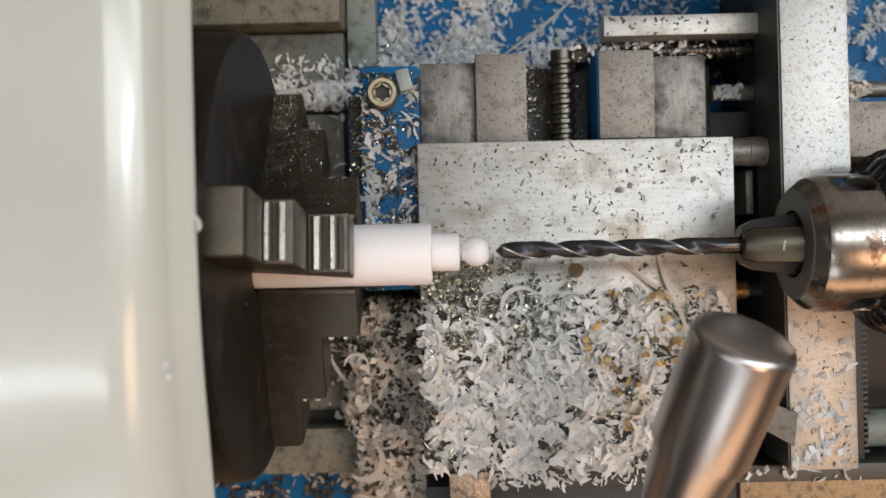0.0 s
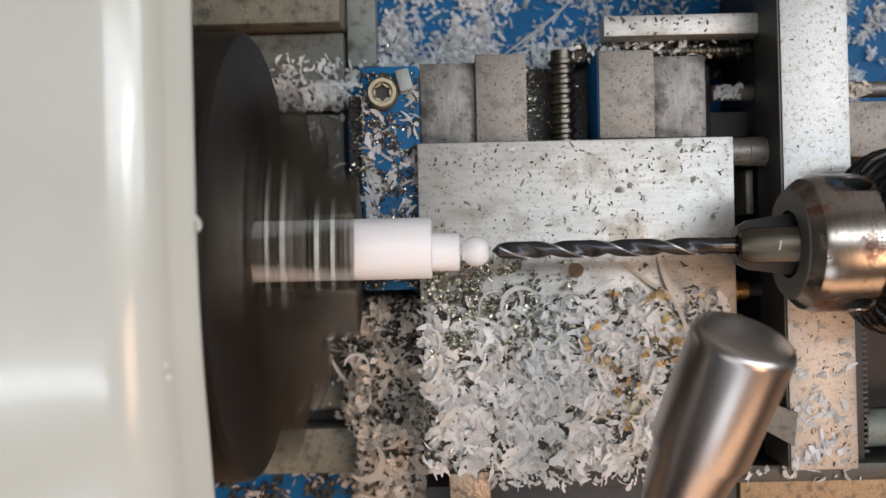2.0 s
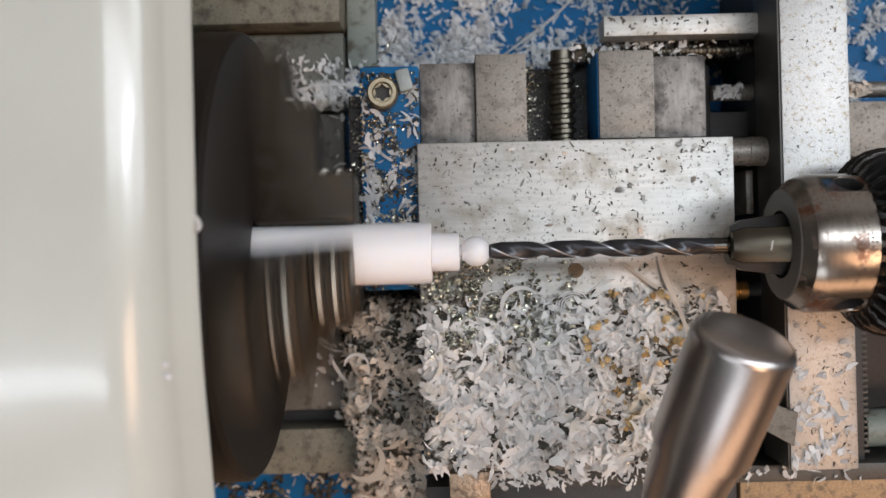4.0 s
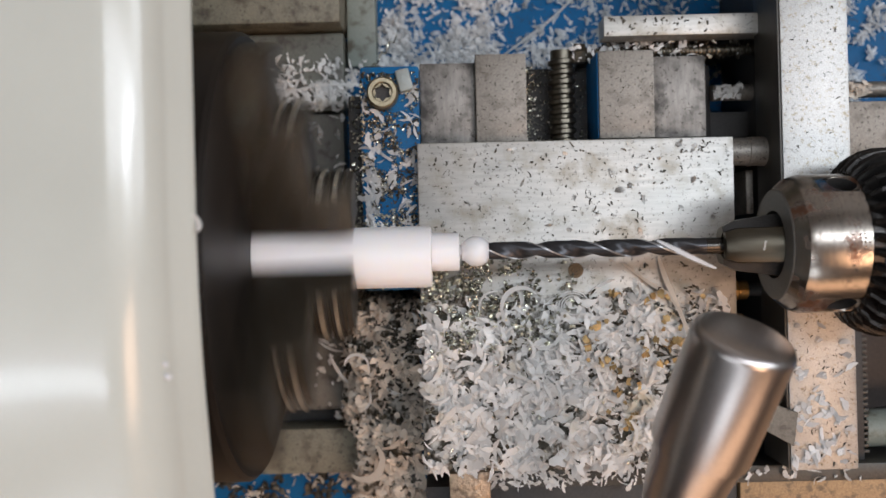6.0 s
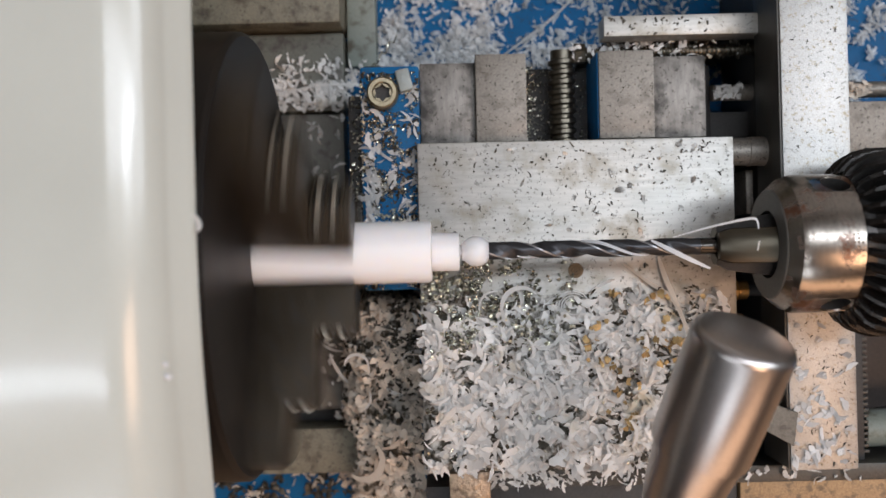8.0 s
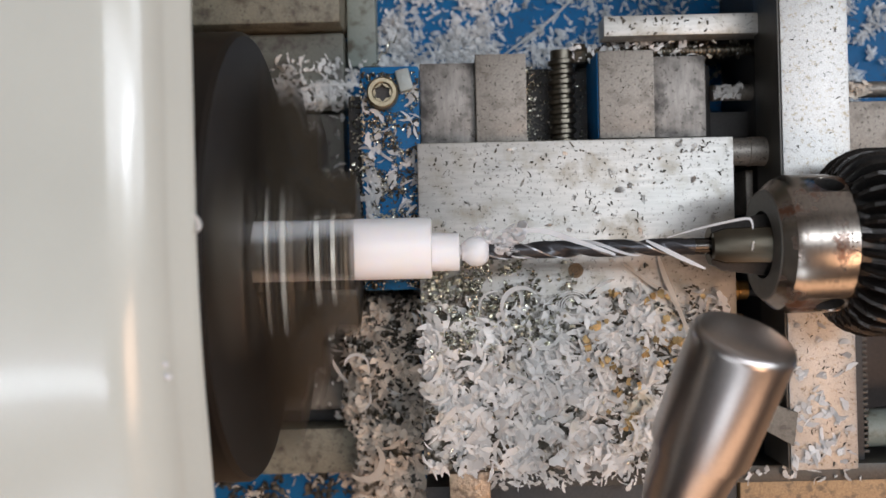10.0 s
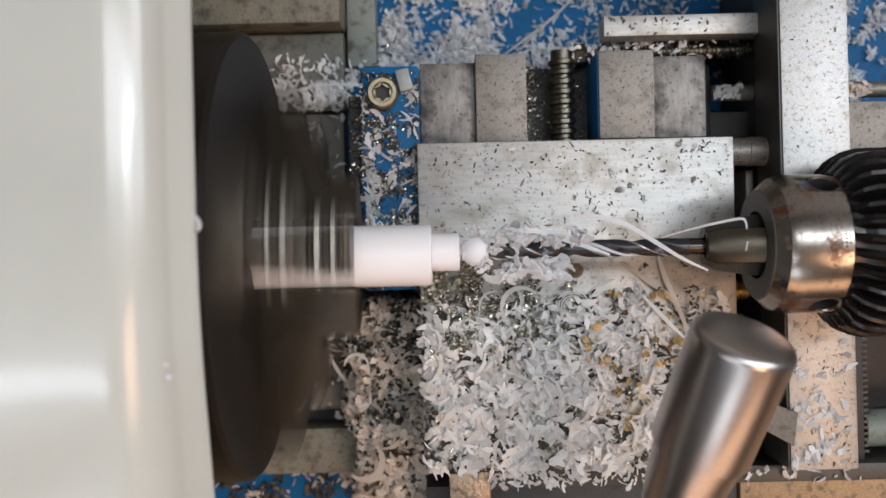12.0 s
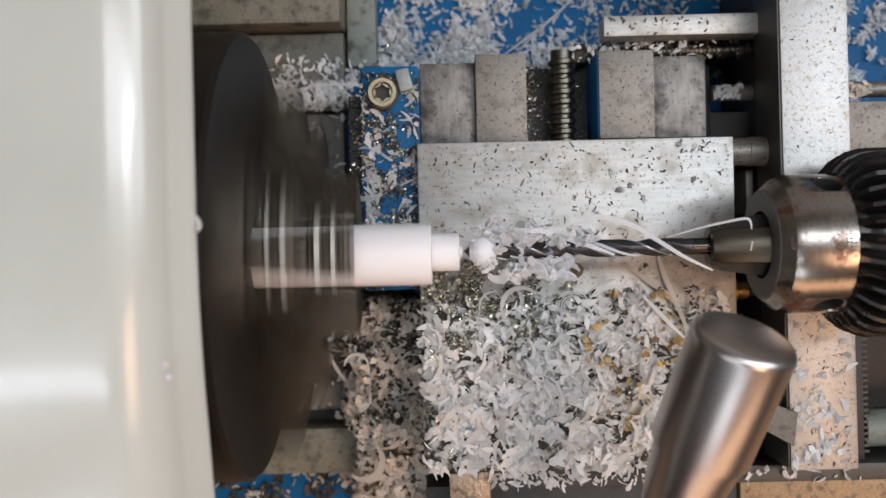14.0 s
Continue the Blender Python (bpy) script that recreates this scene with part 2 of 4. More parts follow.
def ribbon(points, width, thick=0.15, up=(0, 0, 1), taper=True):
    """A shaving: a thin bent strip along points."""
    bm = bmesh.new()
    rows = []
    n = len(points)
    pts = [Vector(p) for p in points]
    for i, p in enumerate(pts):
        t = (pts[min(i + 1, n - 1)] - pts[max(i - 1, 0)]).normalized()
        s = t.cross(Vector(up))
        s = s.normalized() if s.length > 1e-4 else t.orthogonal().normalized()
        k = s.cross(t).normalized()
        w = width * 0.5 * ((0.35 + 0.65 * math.sin(math.pi * (i + 0.5) / n)) if taper else 1.0)
        rows.append([bm.verts.new(p + s * w + k * thick), bm.verts.new(p - s * w + k * thick), bm.verts.new(p - s * w * 0.8 - k * thick), bm.verts.new(p + s * w * 0.8 - k * thick)])
    for a, b in zip(rows, rows[1:]):
        for i in range(4):
            j = (i + 1) % 4
            bm.faces.new((a[i], a[j], b[j], b[i]))
    bm.faces.new(rows[0])
    bm.faces.new(rows[-1][::-1])
    return bm


def flakes(name, mat, label, category, places, length, width, curl, seed, thick=0.06, ends=(0.25, 0.9)):
    """Many loose shavings in one mesh. places: rows of (x, y, z)."""
    rng = np.random.default_rng(seed)
    n, k = len(places), 9
    p = np.asarray(places, float)
    size = rng.uniform(length[0], length[1], n) ** 1.0
    wide = rng.uniform(width[0], width[1], n)
    bend = rng.uniform(curl[0], curl[1], n) * rng.choice((-1, 1), n)
    roll = rng.normal(0, 0.34, n)
    yaw, tilt = rng.uniform(0, 2 * np.pi, n), rng.normal(0, 0.17, n)
    lean, ragged = rng.uniform(-0.25, 0.25, n), rng.normal(0, 0.24, (n, k))
    side, blunt = rng.normal(0, 0.13, n), rng.uniform(ends[0], ends[1], n)
    verts = np.zeros((n, k, 2, 3))
    for i in range(k):
        u = i / (k - 1) - 0.5
        ang = bend * u
        r = size / np.maximum(np.abs(bend), 0.05) * np.sign(bend + 1e-9)
        x = r * np.sin(ang)
        up_ = r * (1 - np.cos(ang))
        w = wide * (0.10 + 0.90 * np.abs(np.cos((u + lean * (0.25 - u * u)) * np.pi * 0.97)) ** blunt) * 0.55 * (1 + ragged[:, i])
        for j, sgn in enumerate((-1, 1)):
            lx, ly, lz = x, sgn * w + side * size * (4 * u * u - 0.5), up_ + sgn * 0.25 * w * np.sin(3 * u + yaw)
            cy, cz = ly * np.cos(roll) - lz * np.sin(roll), ly * np.sin(roll) + lz * np.cos(roll)
            tx, tz = lx * np.cos(tilt) - cz * np.sin(tilt), lx * np.sin(tilt) + cz * np.cos(tilt)
            verts[:, i, j, 0] = tx * np.cos(yaw) - cy * np.sin(yaw)
            verts[:, i, j, 1] = tx * np.sin(yaw) + cy * np.cos(yaw)
            verts[:, i, j, 2] = tz
    low = verts[..., 2].reshape(n, -1).min(1)
    verts[..., 2] += (-low)[:, None, None] * 0.75 + 0.02
    verts += p[:, None, None, :]
    under = verts.copy()
    under[..., 2] -= thick
    all_v = np.concatenate([verts.reshape(n, -1, 3), under.reshape(n, -1, 3)], axis=1)
    m = 2 * k
    pattern = []
    for i in range(k - 1):
        a, b, c, d = 2 * i, 2 * i + 1, 2 * i + 3, 2 * i + 2
        pattern += [(a, b, c, d), (m + d, m + c, m + b, m + a), (a, d, m + d, m + a), (c, b, m + b, m + c)]
    pattern += [(1, 0, m, m + 1), (m - 2, m - 1, 2 * m - 1, 2 * m - 2)]
    faces = (np.asarray(pattern)[None] + (np.arange(n) * 2 * m)[:, None, None]).reshape(-1, 4)
    base = p.mean(0)
    me = bpy.data.meshes.new(name)
    me.from_pydata(((all_v.reshape(-1, 3) - base) / 1000).tolist(), [], faces.tolist())
    me.materials.append(mat)
    me.shade_smooth()
    me.set_sharp_from_angle(angle=radians(50))
    ob = new(name, me)
    ob.location = (base[0] / 1000, base[1] / 1000, base[2] / 1000 + AXIS)
    return tagged(ob, label, category, kind="stuff")


# ---- room ----


def room():
    def slab(name, x0, x1, y0, y1, z0, z1, mat, label, category):
        bm = box(x0, x1, y0, y1, z0, z1, 0)
        me = bpy.data.meshes.new(name)
        bmesh.ops.scale(bm, verts=bm.verts, vec=(0.001,) * 3)
        bm.to_mesh(me)
        bm.free()
        me.materials.append(mat)
        return tagged(new(name, me), label, category, kind="structure")

    slab("floor", -2000, 2000, -2000, 2000, -950, -900, M_BENCH, "plain brown workshop floor below the bench", "floor")
    slab("wall_north", -2000, 2000, 1300, 1400, -900, 1600, M_PALEWALL, "plain white wall out of view behind the lathe", "wall")
    slab("wall_south", -2000, 2000, -2100, -2000, -900, 1600, M_WALL, "plain dark wall out of view", "wall")
    slab("wall_west", -2100, -2000, -2000, 1300, -900, 1600, M_WALL, "plain dark wall out of view", "wall")
    slab("wall_east", 2000, 2100, -2000, 1300, -900, 1600, M_WALL, "plain dark wall out of view", "wall")
    slab("ceiling", -2000, 2000, -2000, 1400, 1600, 1700, M_PALEWALL, "plain pale workshop ceiling", "ceiling")
    bench = slab("workbench", -700, 900, -500, 450, -60, -1, M_BENCH, "worn wooden workbench top under the lathe", "workbench")
    for x in (-650, 850):
        for y in (-450, 400):
            bm = box(x - 40, x + 40, y - 40, y + 40, -900, -60, 2)
            bmesh.ops.scale(bm, verts=bm.verts, vec=(0.001,) * 3)
            me = bpy.data.meshes.new("leg")
            bm.to_mesh(me)
            bm.free()
            me.materials.append(M_BENCH)
            leg = new("leg", me)
            leg.parent = bench


room()

# ---- lathe: bed, tray, headstock ----
Z_TRAY, Z_SADDLE, Z_BLOCK, Z_BED = -75.0, -49.0, -25.0, -64.0

tray = thing("chip_tray", (40, 0, -150), "blue painted steel chip tray under the lathe, littered with shavings", "tray", kind="structure")
part("tray_floor", box(-260, 330, -92, 104, -148, Z_TRAY, 1), M_BLUE, tray)
part("tray_rim", box(-260, 330, 104.2, 108, -148, -20, 1), M_PALEGREEN, tray)

bed = thing("lathe_bed", (-80, 0, Z_TRAY), "grey-green oily cast lathe bed beneath the chuck", "lathe bed", kind="structure")
part("bed_casting", box(-160, -29.2, -47.5, 42.8, Z_TRAY, Z_BED, 1.2), M_CAST, bed)
part("rear_way", box(-160, -28.6, 43.2, 66.8, Z_TRAY, -62, 1.0), M_GREENSHADE, bed)
part("headstock_foot", box(-160, -28.3, 67.2, 103, Z_TRAY, -52, 2.0), M_FOOT, bed)
part("tray_bracket", box(-28, -19.0, 57, 103, Z_TRAY, -66, 1.0), M_PALEGREEN, bed)
part("way_gap", box(-160, -29.0, -52.2, -47.7, Z_TRAY, -73, 0.3), M_DARK, bed, "dark slot along the front way")
part("front_way", box(-160, -25.4, -66, -52.4, Z_TRAY, -61, 0.8), M_FOOT, bed)

headstock = thing("headstock", (-120, 0, Z_BED), "cream enamelled headstock housing behind the chuck", "headstock")
part("housing", box(-200, -96, -64, 64, Z_BED, 60, 3), M_GREENSHADE, headstock)
part("spindle_nose", turned([(-99, 0), (-99, 24), (-84, 24), (-84, 0)], (0, 0, 0), (1, 0, 0), 40), M_CHUCK, headstock)


def guard_shell():
    """A thin cover with a rolled edge along the chuck; it bends down towards the front."""
    prof = [(-150, 66.0), (-100, 66.0), (-80, 66.0), (-75, 66.0), (-70, 66.0), (-66, 66.0), (-62, 66.0), (-58, 66.0), (-56.2, 66.0), (-55.4, 65.99)]
    for i in range(1, 13):
        a = radians(90 - 5.6 * i)
        prof.append((-55.0 + 10.2 * math.cos(a), 55.8 + 10.2 * math.sin(a)))
    prof += [(-43.0, 58.0), (-42.1, 56.6), (-42.2, 56.0), (-43.0, 56.1), (-47.5, 58.2), (-54, 61.6), (-60, 63.2), (-150, 63.2)]
    bm, rows = bmesh.new(), []
    for k in range(81):
        y = -120 + 3 * k

        def drop(x):
            u = max(0.0, 7.0 + 0.5 * (max(x, -80) + 48) - y)
            return u * u / 300 if u < 36 else 36 * 36 / 300 + (u - 36) * 0.24

        low = [z - drop(x) for x, z in prof]
        rows.append([bm.verts.new((x, y, z)) for (x, _), z in zip(prof, low)])
    n = len(prof)
    for a, b in zip(rows, rows[1:]):
        for i in range(n):
            j = (i + 1) % n
            bm.faces.new((a[i], a[j], b[j], b[i]))
    bm.faces.new(rows[0])
    bm.faces.new(rows[-1][::-1])
    return bm


guard = thing("chuck_guard", (-100, 0, 60), "glossy cream enamelled guard hanging over the lathe chuck", "chuck guard")
part("cover", guard_shell(), M_CREAM, guard)
part("support_arm", box(-150, -120, -20, 20, 59.9, 63.4, 0.3), M_CREAM, guard)

for x, y, z, r in ((-46.6, -17.5, 60.6, 0.5), (-46.3, -19.6, 60.3, 0.6), (-63, -31, 61.3, 0.5), (-66.5, -31, 61.3, 0.45)):
    bm = turned([(0, r), (0.15, r * 0.8), (0.22, 0)], (x, y, z), (0.2, -0.1, 1), 10)
    part("paint_fleck", bm, M_PLASTIC, guard, "pale fleck on the enamel")

# ---- carriage ----
saddle = thing("carriage_saddle", (40, 0, Z_TRAY), "dark oily cast iron carriage saddle under the slide", "carriage")
part("saddle_casting", box(-5, 78, -58, 52, Z_TRAY, Z_SADDLE, 1), M_DARK, saddle)


def slide_block(x0, x1, y0, y1, top, label, blue=False, mat=M_GROUND):
    t = thing("slide_block", ((x0 + x1) / 2, (y0 + y1) / 2, Z_SADDLE), label, "slide block", "steel blocks of the slide")
    part("block_body", box(x0, x1, y0, y1, Z_SADDLE, top, 0.35), mat, t)
    if blue:
        part("painted_side", box(x0 - 0.35, x0 - 0.02, y0 + 0.3, y1 - 0.3, Z_SADDLE, top - 0.8, 0.05), M_BLUE, t, "blue painted side")
    return t


slide_block(-5.3, 9.6, 29.2, 51.0, -34, "worn grey ground steel block with dark rub marks", mat=M_RUBBED)
slide_block(9.7, 23.3, 29.0, 52.6, -31, "ground steel block standing higher than its neighbour")
slide_block(42.7, 57.5, 29.3, 52.8, -31, "ground steel block with one side painted blue", True)
slide_block(57.6, 72.1, 29.5, 51.6, -34, "worn grey steel block with dark machining marks", mat=M_RUBBED)

lead = thing("leadscrew", (34, 42, Z_SADDLE), "oiled steel leadscrew lying between the slide blocks", "leadscrew")
part("screw_thread", thread((34.1, 28.5, -41), (0, 1, 0), 26.5, 3.8, 2.75, 0.75, 28), M_SCREW, lead)
part("bearing", box(30.6, 37.6, 28.6, 31, Z_SADDLE, -42, 0.3), M_DARK, lead)

block = thing("machine_slide", (35, -14, Z_SADDLE), "milled aluminium slide top with scratches and stuck shavings", "slide")
part("top_plate", box(-6.2, 76.4, -57, 28.4, Z_SADDLE, Z_BLOCK, 0.5), M_MILLED, block)
part("bolt_head", turned([(0, 2.0), (0.35, 1.9), (0.4, 1.2), (0.2, 1.0), (0.2, 0)], (34.5, -5.7, Z_BLOCK), (0, 0, 1), 24), M_RUST, block, "rusty brown bolt head")

plate = thing("blue_plate", (-13, 20, Z_TRAY), "blue enamelled bracket plate covered with swarf", "bracket")
part("plate_top", box(-21.2, -5.4, -10, 49.8, -36, -30, 1.0), M_BLUE, plate)
part("plate_web", box(-20.2, -5.6, -9, 49.0, Z_TRAY, -36.1, 0.4), M_DARK, plate)
part("lip", box(-25.0, -21.4, -9, 43, -44, -36, 0.6), M_DARK, plate, "black swarf-filled gap strip")


def socket_screw(x, y, z):
    t = thing("socket_screw", (x, y, z), "steel socket head screw with swarf in its recess", "screw")
    part("head", turned([(0, 4.15), (3.6, 4.15), (4.1, 3.7), (4.1, 2.75), (3.9, 2.5), (1.6, 2.45), (1.6, 0)], (x, y, z), (0, 0, 1), 40), M_SOCKET, t)
    part("recess", turned([(1.75, 2.44), (1.76, 0)], (x, y, z), (0, 0, 1), 24), M_DARK, t, "swarf-filled recess")
    bm = bmesh.new()
    ring = [(2 * math.pi * i / 12, 2.42 if i % 2 else 1.75) for i in range(12)]
    lo = [bm.verts.new((x + 2.43 * math.cos(a), y + 2.43 * math.sin(a), z + 3.3)) for a, r in ring]
    hi = [bm.verts.new((x + r * math.cos(a), y + r * math.sin(a), z + 3.3)) for a, r in ring]
    dn = [bm.verts.new((x + r * math.cos(a), y + r * math.sin(a), z + 1.7)) for a, r in ring]
    for i in range(12):
        j = (i + 1) % 12
        bm.faces.new((lo[i], lo[j], hi[j], hi[i]))
        bm.faces.new((hi[i], hi[j], dn[j], dn[i]))
    part("socket", bm, M_SOCKET, t, smooth=False)


socket_screw(-15.0, 42.2, -30)

# ---- rear rail, rods and cross bar ----
rail = thing("rear_rail", (65, 59.6, Z_TRAY), "bright milled rail bar speckled with swarf", "rail")
part("rail_bar", box(44.5, 92, 56.8, 62.4, -40, -32, 0.5), M_MILLED, rail)
part("rail_foot", box(50, 90, 57.3, 62, Z_TRAY, -40.05, 0.4), M_DARK, rail)
rod2 = thing("threaded_rod", (62, 54, -40), "oily threaded steel rod along the rail", "threaded rod")
part("rod_thread", thread((38, 54.2, -41), (1, 0, 0), 54, 1.7, 1.25, 0.35, 16), M_SCREW, rod2)
part("nut", turned([(0, 2.0), (0, 2.9), (3, 2.9), (3, 2.0)], (37.6, 54.2, -41), (1, 0, 0), 6), M_SCREW, rod2)
part("rod_stand", box(39.5, 43, 52.6, 55.8, Z_TRAY, -42.4, 0.3), M_DARK, rod2)
guide = thing("guide_rod", (84, 43, -47), "pale steel guide rod smeared with oil", "rod")
part("round_rod", turned([(0, 0), (0, 2.3), (95, 2.3), (95, 0)], (77.5, 43.4, -47), (1, 0, 0), 24), M_GROUND, guide)
shelf = thing("lower_rail", (98, 35, Z_TRAY), "plain steel rail running under the cross bar", "rail")
part("rail_body", box(77, 170, 22.5, 38.5, Z_TRAY, -50, 0.5), M_DARK, shelf)
part("rail_cap", box(106, 170, 23, 38.0, -49.9, -33, 0.5), M_GROUND, shelf)
gib = thing("gib_strip", (84.8, 14, Z_TRAY), "narrow grey steel strip in the gap beside the slide", "strip")
part("strip_bar", box(83.8, 85.8, 8.5, 20.5, Z_TRAY, -38, 0.3), M_GROUND, gib)
shaft = thing("slide_shaft", (82, 25, -29), "short bright steel shaft between slide and cross bar", "shaft")
part("shaft_body", turned([(0, 0), (0, 3.7), (5.2, 3.7), (5.4, 3.9), (13, 3.9), (13, 0)], (76.2, 24.8, -30), (1, 0, 0), 32), M_GROUND, shaft)

bar = thing("cross_bar", (95, 0, Z_TRAY), "pale milled aluminium cross bar with stuck shavings and oil stains", "cross bar")
part("bar_body", box(86.6, 103.9, -57.5, 103, -35.5, -18, 0.7, 0.2), M_BAR, bar)
# Thin dark grey plate along the bar's left side.
part("bar_side", box(86.1, 86.55, -57, 102, -35.4, -18.4, 0.1, 0.2), M_RAIL, bar, "dark grey side face")
part("bar_foot", box(89, 103, -50, 102, Z_TRAY, -35.6, 0.5), M_DARK, bar)

knob = thing("brass_bushing", (80, -11, -40), "small round brass bushing in the gap beside the slide", "bushing")
part("bushing_body", turned([(0, 0), (0, 3.0), (3.2, 3.0), (3.6, 2.6), (6, 2.6), (6, 0)], (76.5, -12.3, -36), (1, 0, 0), 28), M_BRASS, knob)
part("bushing_end", turned([(0, 0), (0, 1.8), (4, 1.8), (4, 0)], (82.5, -12.3, -36), (1, 0, 0), 20), M_DARK, knob)
nut = thing("brass_nut", (80, -22, -42), "small brass nut deep in the gap", "nut")
part("nut_body", turned([(0, 1.0), (0, 2.2), (2.5, 2.2), (2.5, 1.0)], (80, -21, -40), (1, 0, 0), 6), M_BRASS, nut, smooth=False)
bracket = thing("sheet_bracket", (88, -48, -40), "small grey sheet metal bracket set askew", "bracket")
part("sheet", outline([(79.7, -46.6), (82.6, -40.2), (88.4, -42.5), (87.2, -51.0)], -17.4, -16.4, "xy", 0.15), M_CAST, bracket)
part("stem", box(81.0, 84.5, -47.5, -43.5, Z_TRAY, -17.5, 0.3), M_DARK, bracket)

front_bar = thing("front_rail", (60, -61, Z_TRAY), "dark oily front rail with shavings along its edge", "rail")
part("rail_top", box(8, 175, -63.2, -58.6, Z_TRAY, -29, 0.6), M_RAIL, front_bar)
part("front_ledge", box(-6, 78, -90, -63.4, Z_TRAY, -33, 0.6), M_DARK, front_bar, "dark oily front ledge")
part("front_plate", box(78.2, 175, -90, -63.4, Z_TRAY, -31.5, 0.6), M_LEDGE, front_bar, "worn golden-brown plate")
stop = thing("brass_stop", (6, -62, -40), "small scraped bright metal stop block", "stop block")
part("stop_body", box(0.4, 11.0, -72, -57.0, Z_TRAY, -22, 0.7, 1.5), M_SCRAPED, stop)

rack = thing("toothed_rack", (108, -32, Z_TRAY), "dark steel toothed rack beside the cross bar", "rack")
part("rack_bar", box(109.0, 112.6, -60, -16, -60, -33, 0.3), M_DARK, rack)
for i in range(24):
    part("tooth", box(112.6, 114.0, -57 + 1.6 * i, -56.2 + 1.6 * i, -36, -33.4, 0.15), M_RAIL, rack, smooth=False)
part("rack_foot", box(109.2, 112, -58, -18, Z_TRAY, -60.1, 0.3), M_DARK, rack)
tube = thing("hose_tube", (130, -51, Z_TRAY), "grey-green round tube lying beside the rack", "tube")
part("tube_body", turned([(0, 0), (0, 5.2), (60, 5.2), (60, 0)], (114.5, -51.5, -40), (1, 0, 0), 28), M_PALEGREEN, tube)
part("tube_rest", box(125, 135, -55, -48, Z_TRAY, -44.6, 0.3), M_DARK, tube)
box_r = thing("rear_casting", (140, -20, Z_TRAY), "dark reddish-brown oily casting under the tailstock", "casting")
part("casting_body", box(113.2, 175, -62, 20, Z_TRAY, -52, 1), M_REDBROWN, box_r)

# ---- lever with knob ----
lever_axis = Vector((0.235, 0.86, 0.38)).normalized()
lever_end = Vector((56.7, -16.6, 41.0))
lever = thing("clamp_lever", lever_end - lever_axis * 95, "satin chrome clamping lever with a thick tapered grip", "lever")
L = 95
part("grip", turned([(L - 26.5, 9.6), (L - 26.2, 9.95), (L - 25.6, 10.05), (L - 2.2, 10.15), (L - 1.5, 10.05), (L - 0.8, 9.7), (L - 0.35, 9.2), (L - 0.1, 8.5), (L + 0.35, 4.5), (L + 0.5, 0)], lever_end - lever_axis * L, lever_axis, 64), M_HANDLE, lever)
part("taper", turned([(L - 62, 4.6), (L - 45, 6.4), (L - 36, 8.0), (L - 28, 8.95), (L - 26.2, 9.1), (L - 26.1, 0)], lever_end - lever_axis * L, lever_axis, 64), M_HANDLE, lever)
part("stem", turned([(0, 0), (0, 4.5), (L - 62, 4.5), (L - 61.9, 0)], lever_end - lever_axis * L, lever_axis, 32), M_HANDLE, lever)

# ---- lathe chuck ----
chuck = thing("lathe_chuck", (0, 0, 0), "blackened steel three-jaw lathe chuck with oily face", "lathe chuck")
part("body", turned([(-84, 12), (-84, 44), (-76, 44), (-76, 50.2), (-75.2, 51), (-43.9, 51), (-42.9, 50), (-42.9, 9.5), (-46, 9.0), (-62, 9)], (0, 0, 0), (1, 0, 0), 128), M_CHUCK, chuck)
STEP_1, STEP_2, JAW_END = 18.4, 35.0, 48.4
JAW = [(-43.4, 7.0), (-20.6, 7.0), (-20.0, 7.7), (-20.0, STEP_1 - 0.5), (-20.4, STEP_1), (-28.7, STEP_1), (-28.9, STEP_2 - 0.5), (-29.4, STEP_2), (-34.9, STEP_2), (-35.4, JAW_END - 1.0), (-36.4, JAW_END), (-43.4, JAW_END)]
for k in range(3):
    turn = Matrix.Rotation(radians(120 * k), 4, "X")
    bm = outline(JAW, -6.5, 6.5, "xz", 0.3)
    for v in bm.verts:  # the gripping end narrows to a blunt wedge
        if v.co.z < 7.5:
            v.co.y *= 0.72
    bmesh.ops.transform(bm, matrix=turn, verts=bm.verts)
    jaw = part("jaw", bm, M_JAW, chuck, "stepped hardened steel jaw")
    # Low dark strips fill the grooves between the ridges.
    worn, groove_label = "bright worn ridge", "dark strip between ridges"
    for x, r, w, mat, label in ((-26.8, STEP_1, 1.4, M_RIDGE, worn), (-23.4, STEP_1, 1.2, M_RIDGE, worn), (-28.3, STEP_1, 0.7, M_JAW, ""), (-25.0, STEP_1, 0.6, M_JAW, ""),
                                (-21.6, STEP_1, 0.9, M_JAW, ""), (-34.2, STEP_2, 1.0, M_RIDGE, worn), (-31.1, STEP_2, 1.3, M_RIDGE, worn), (-32.65, STEP_2, 0.7, M_JAW, ""),
                                (-25.7, STEP_1, 0.6, M_DARK, groove_label), (-24.35, STEP_1, 0.5, M_DARK, groove_label), (-22.4, STEP_1, 0.6, M_DARK, groove_label), (-27.75, STEP_1, 0.4, M_DARK, groove_label),
                                (-33.35, STEP_2, 0.6, M_DARK, groove_label), (-32.0, STEP_2, 0.5, M_DARK, groove_label)):
        up_ = 0.95 if mat is not M_DARK else 0.15
        bm = outline([(x - w / 2, r - 0.1), (x - w / 2 + 0.12, r + up_), (x + w / 2 - 0.12, r + up_), (x + w / 2, r - 0.1)], -5.7, 5.7, "xz", 0.06)
        bmesh.ops.transform(bm, matrix=turn, verts=bm.verts)
        part("ridge", bm, mat, jaw, label)

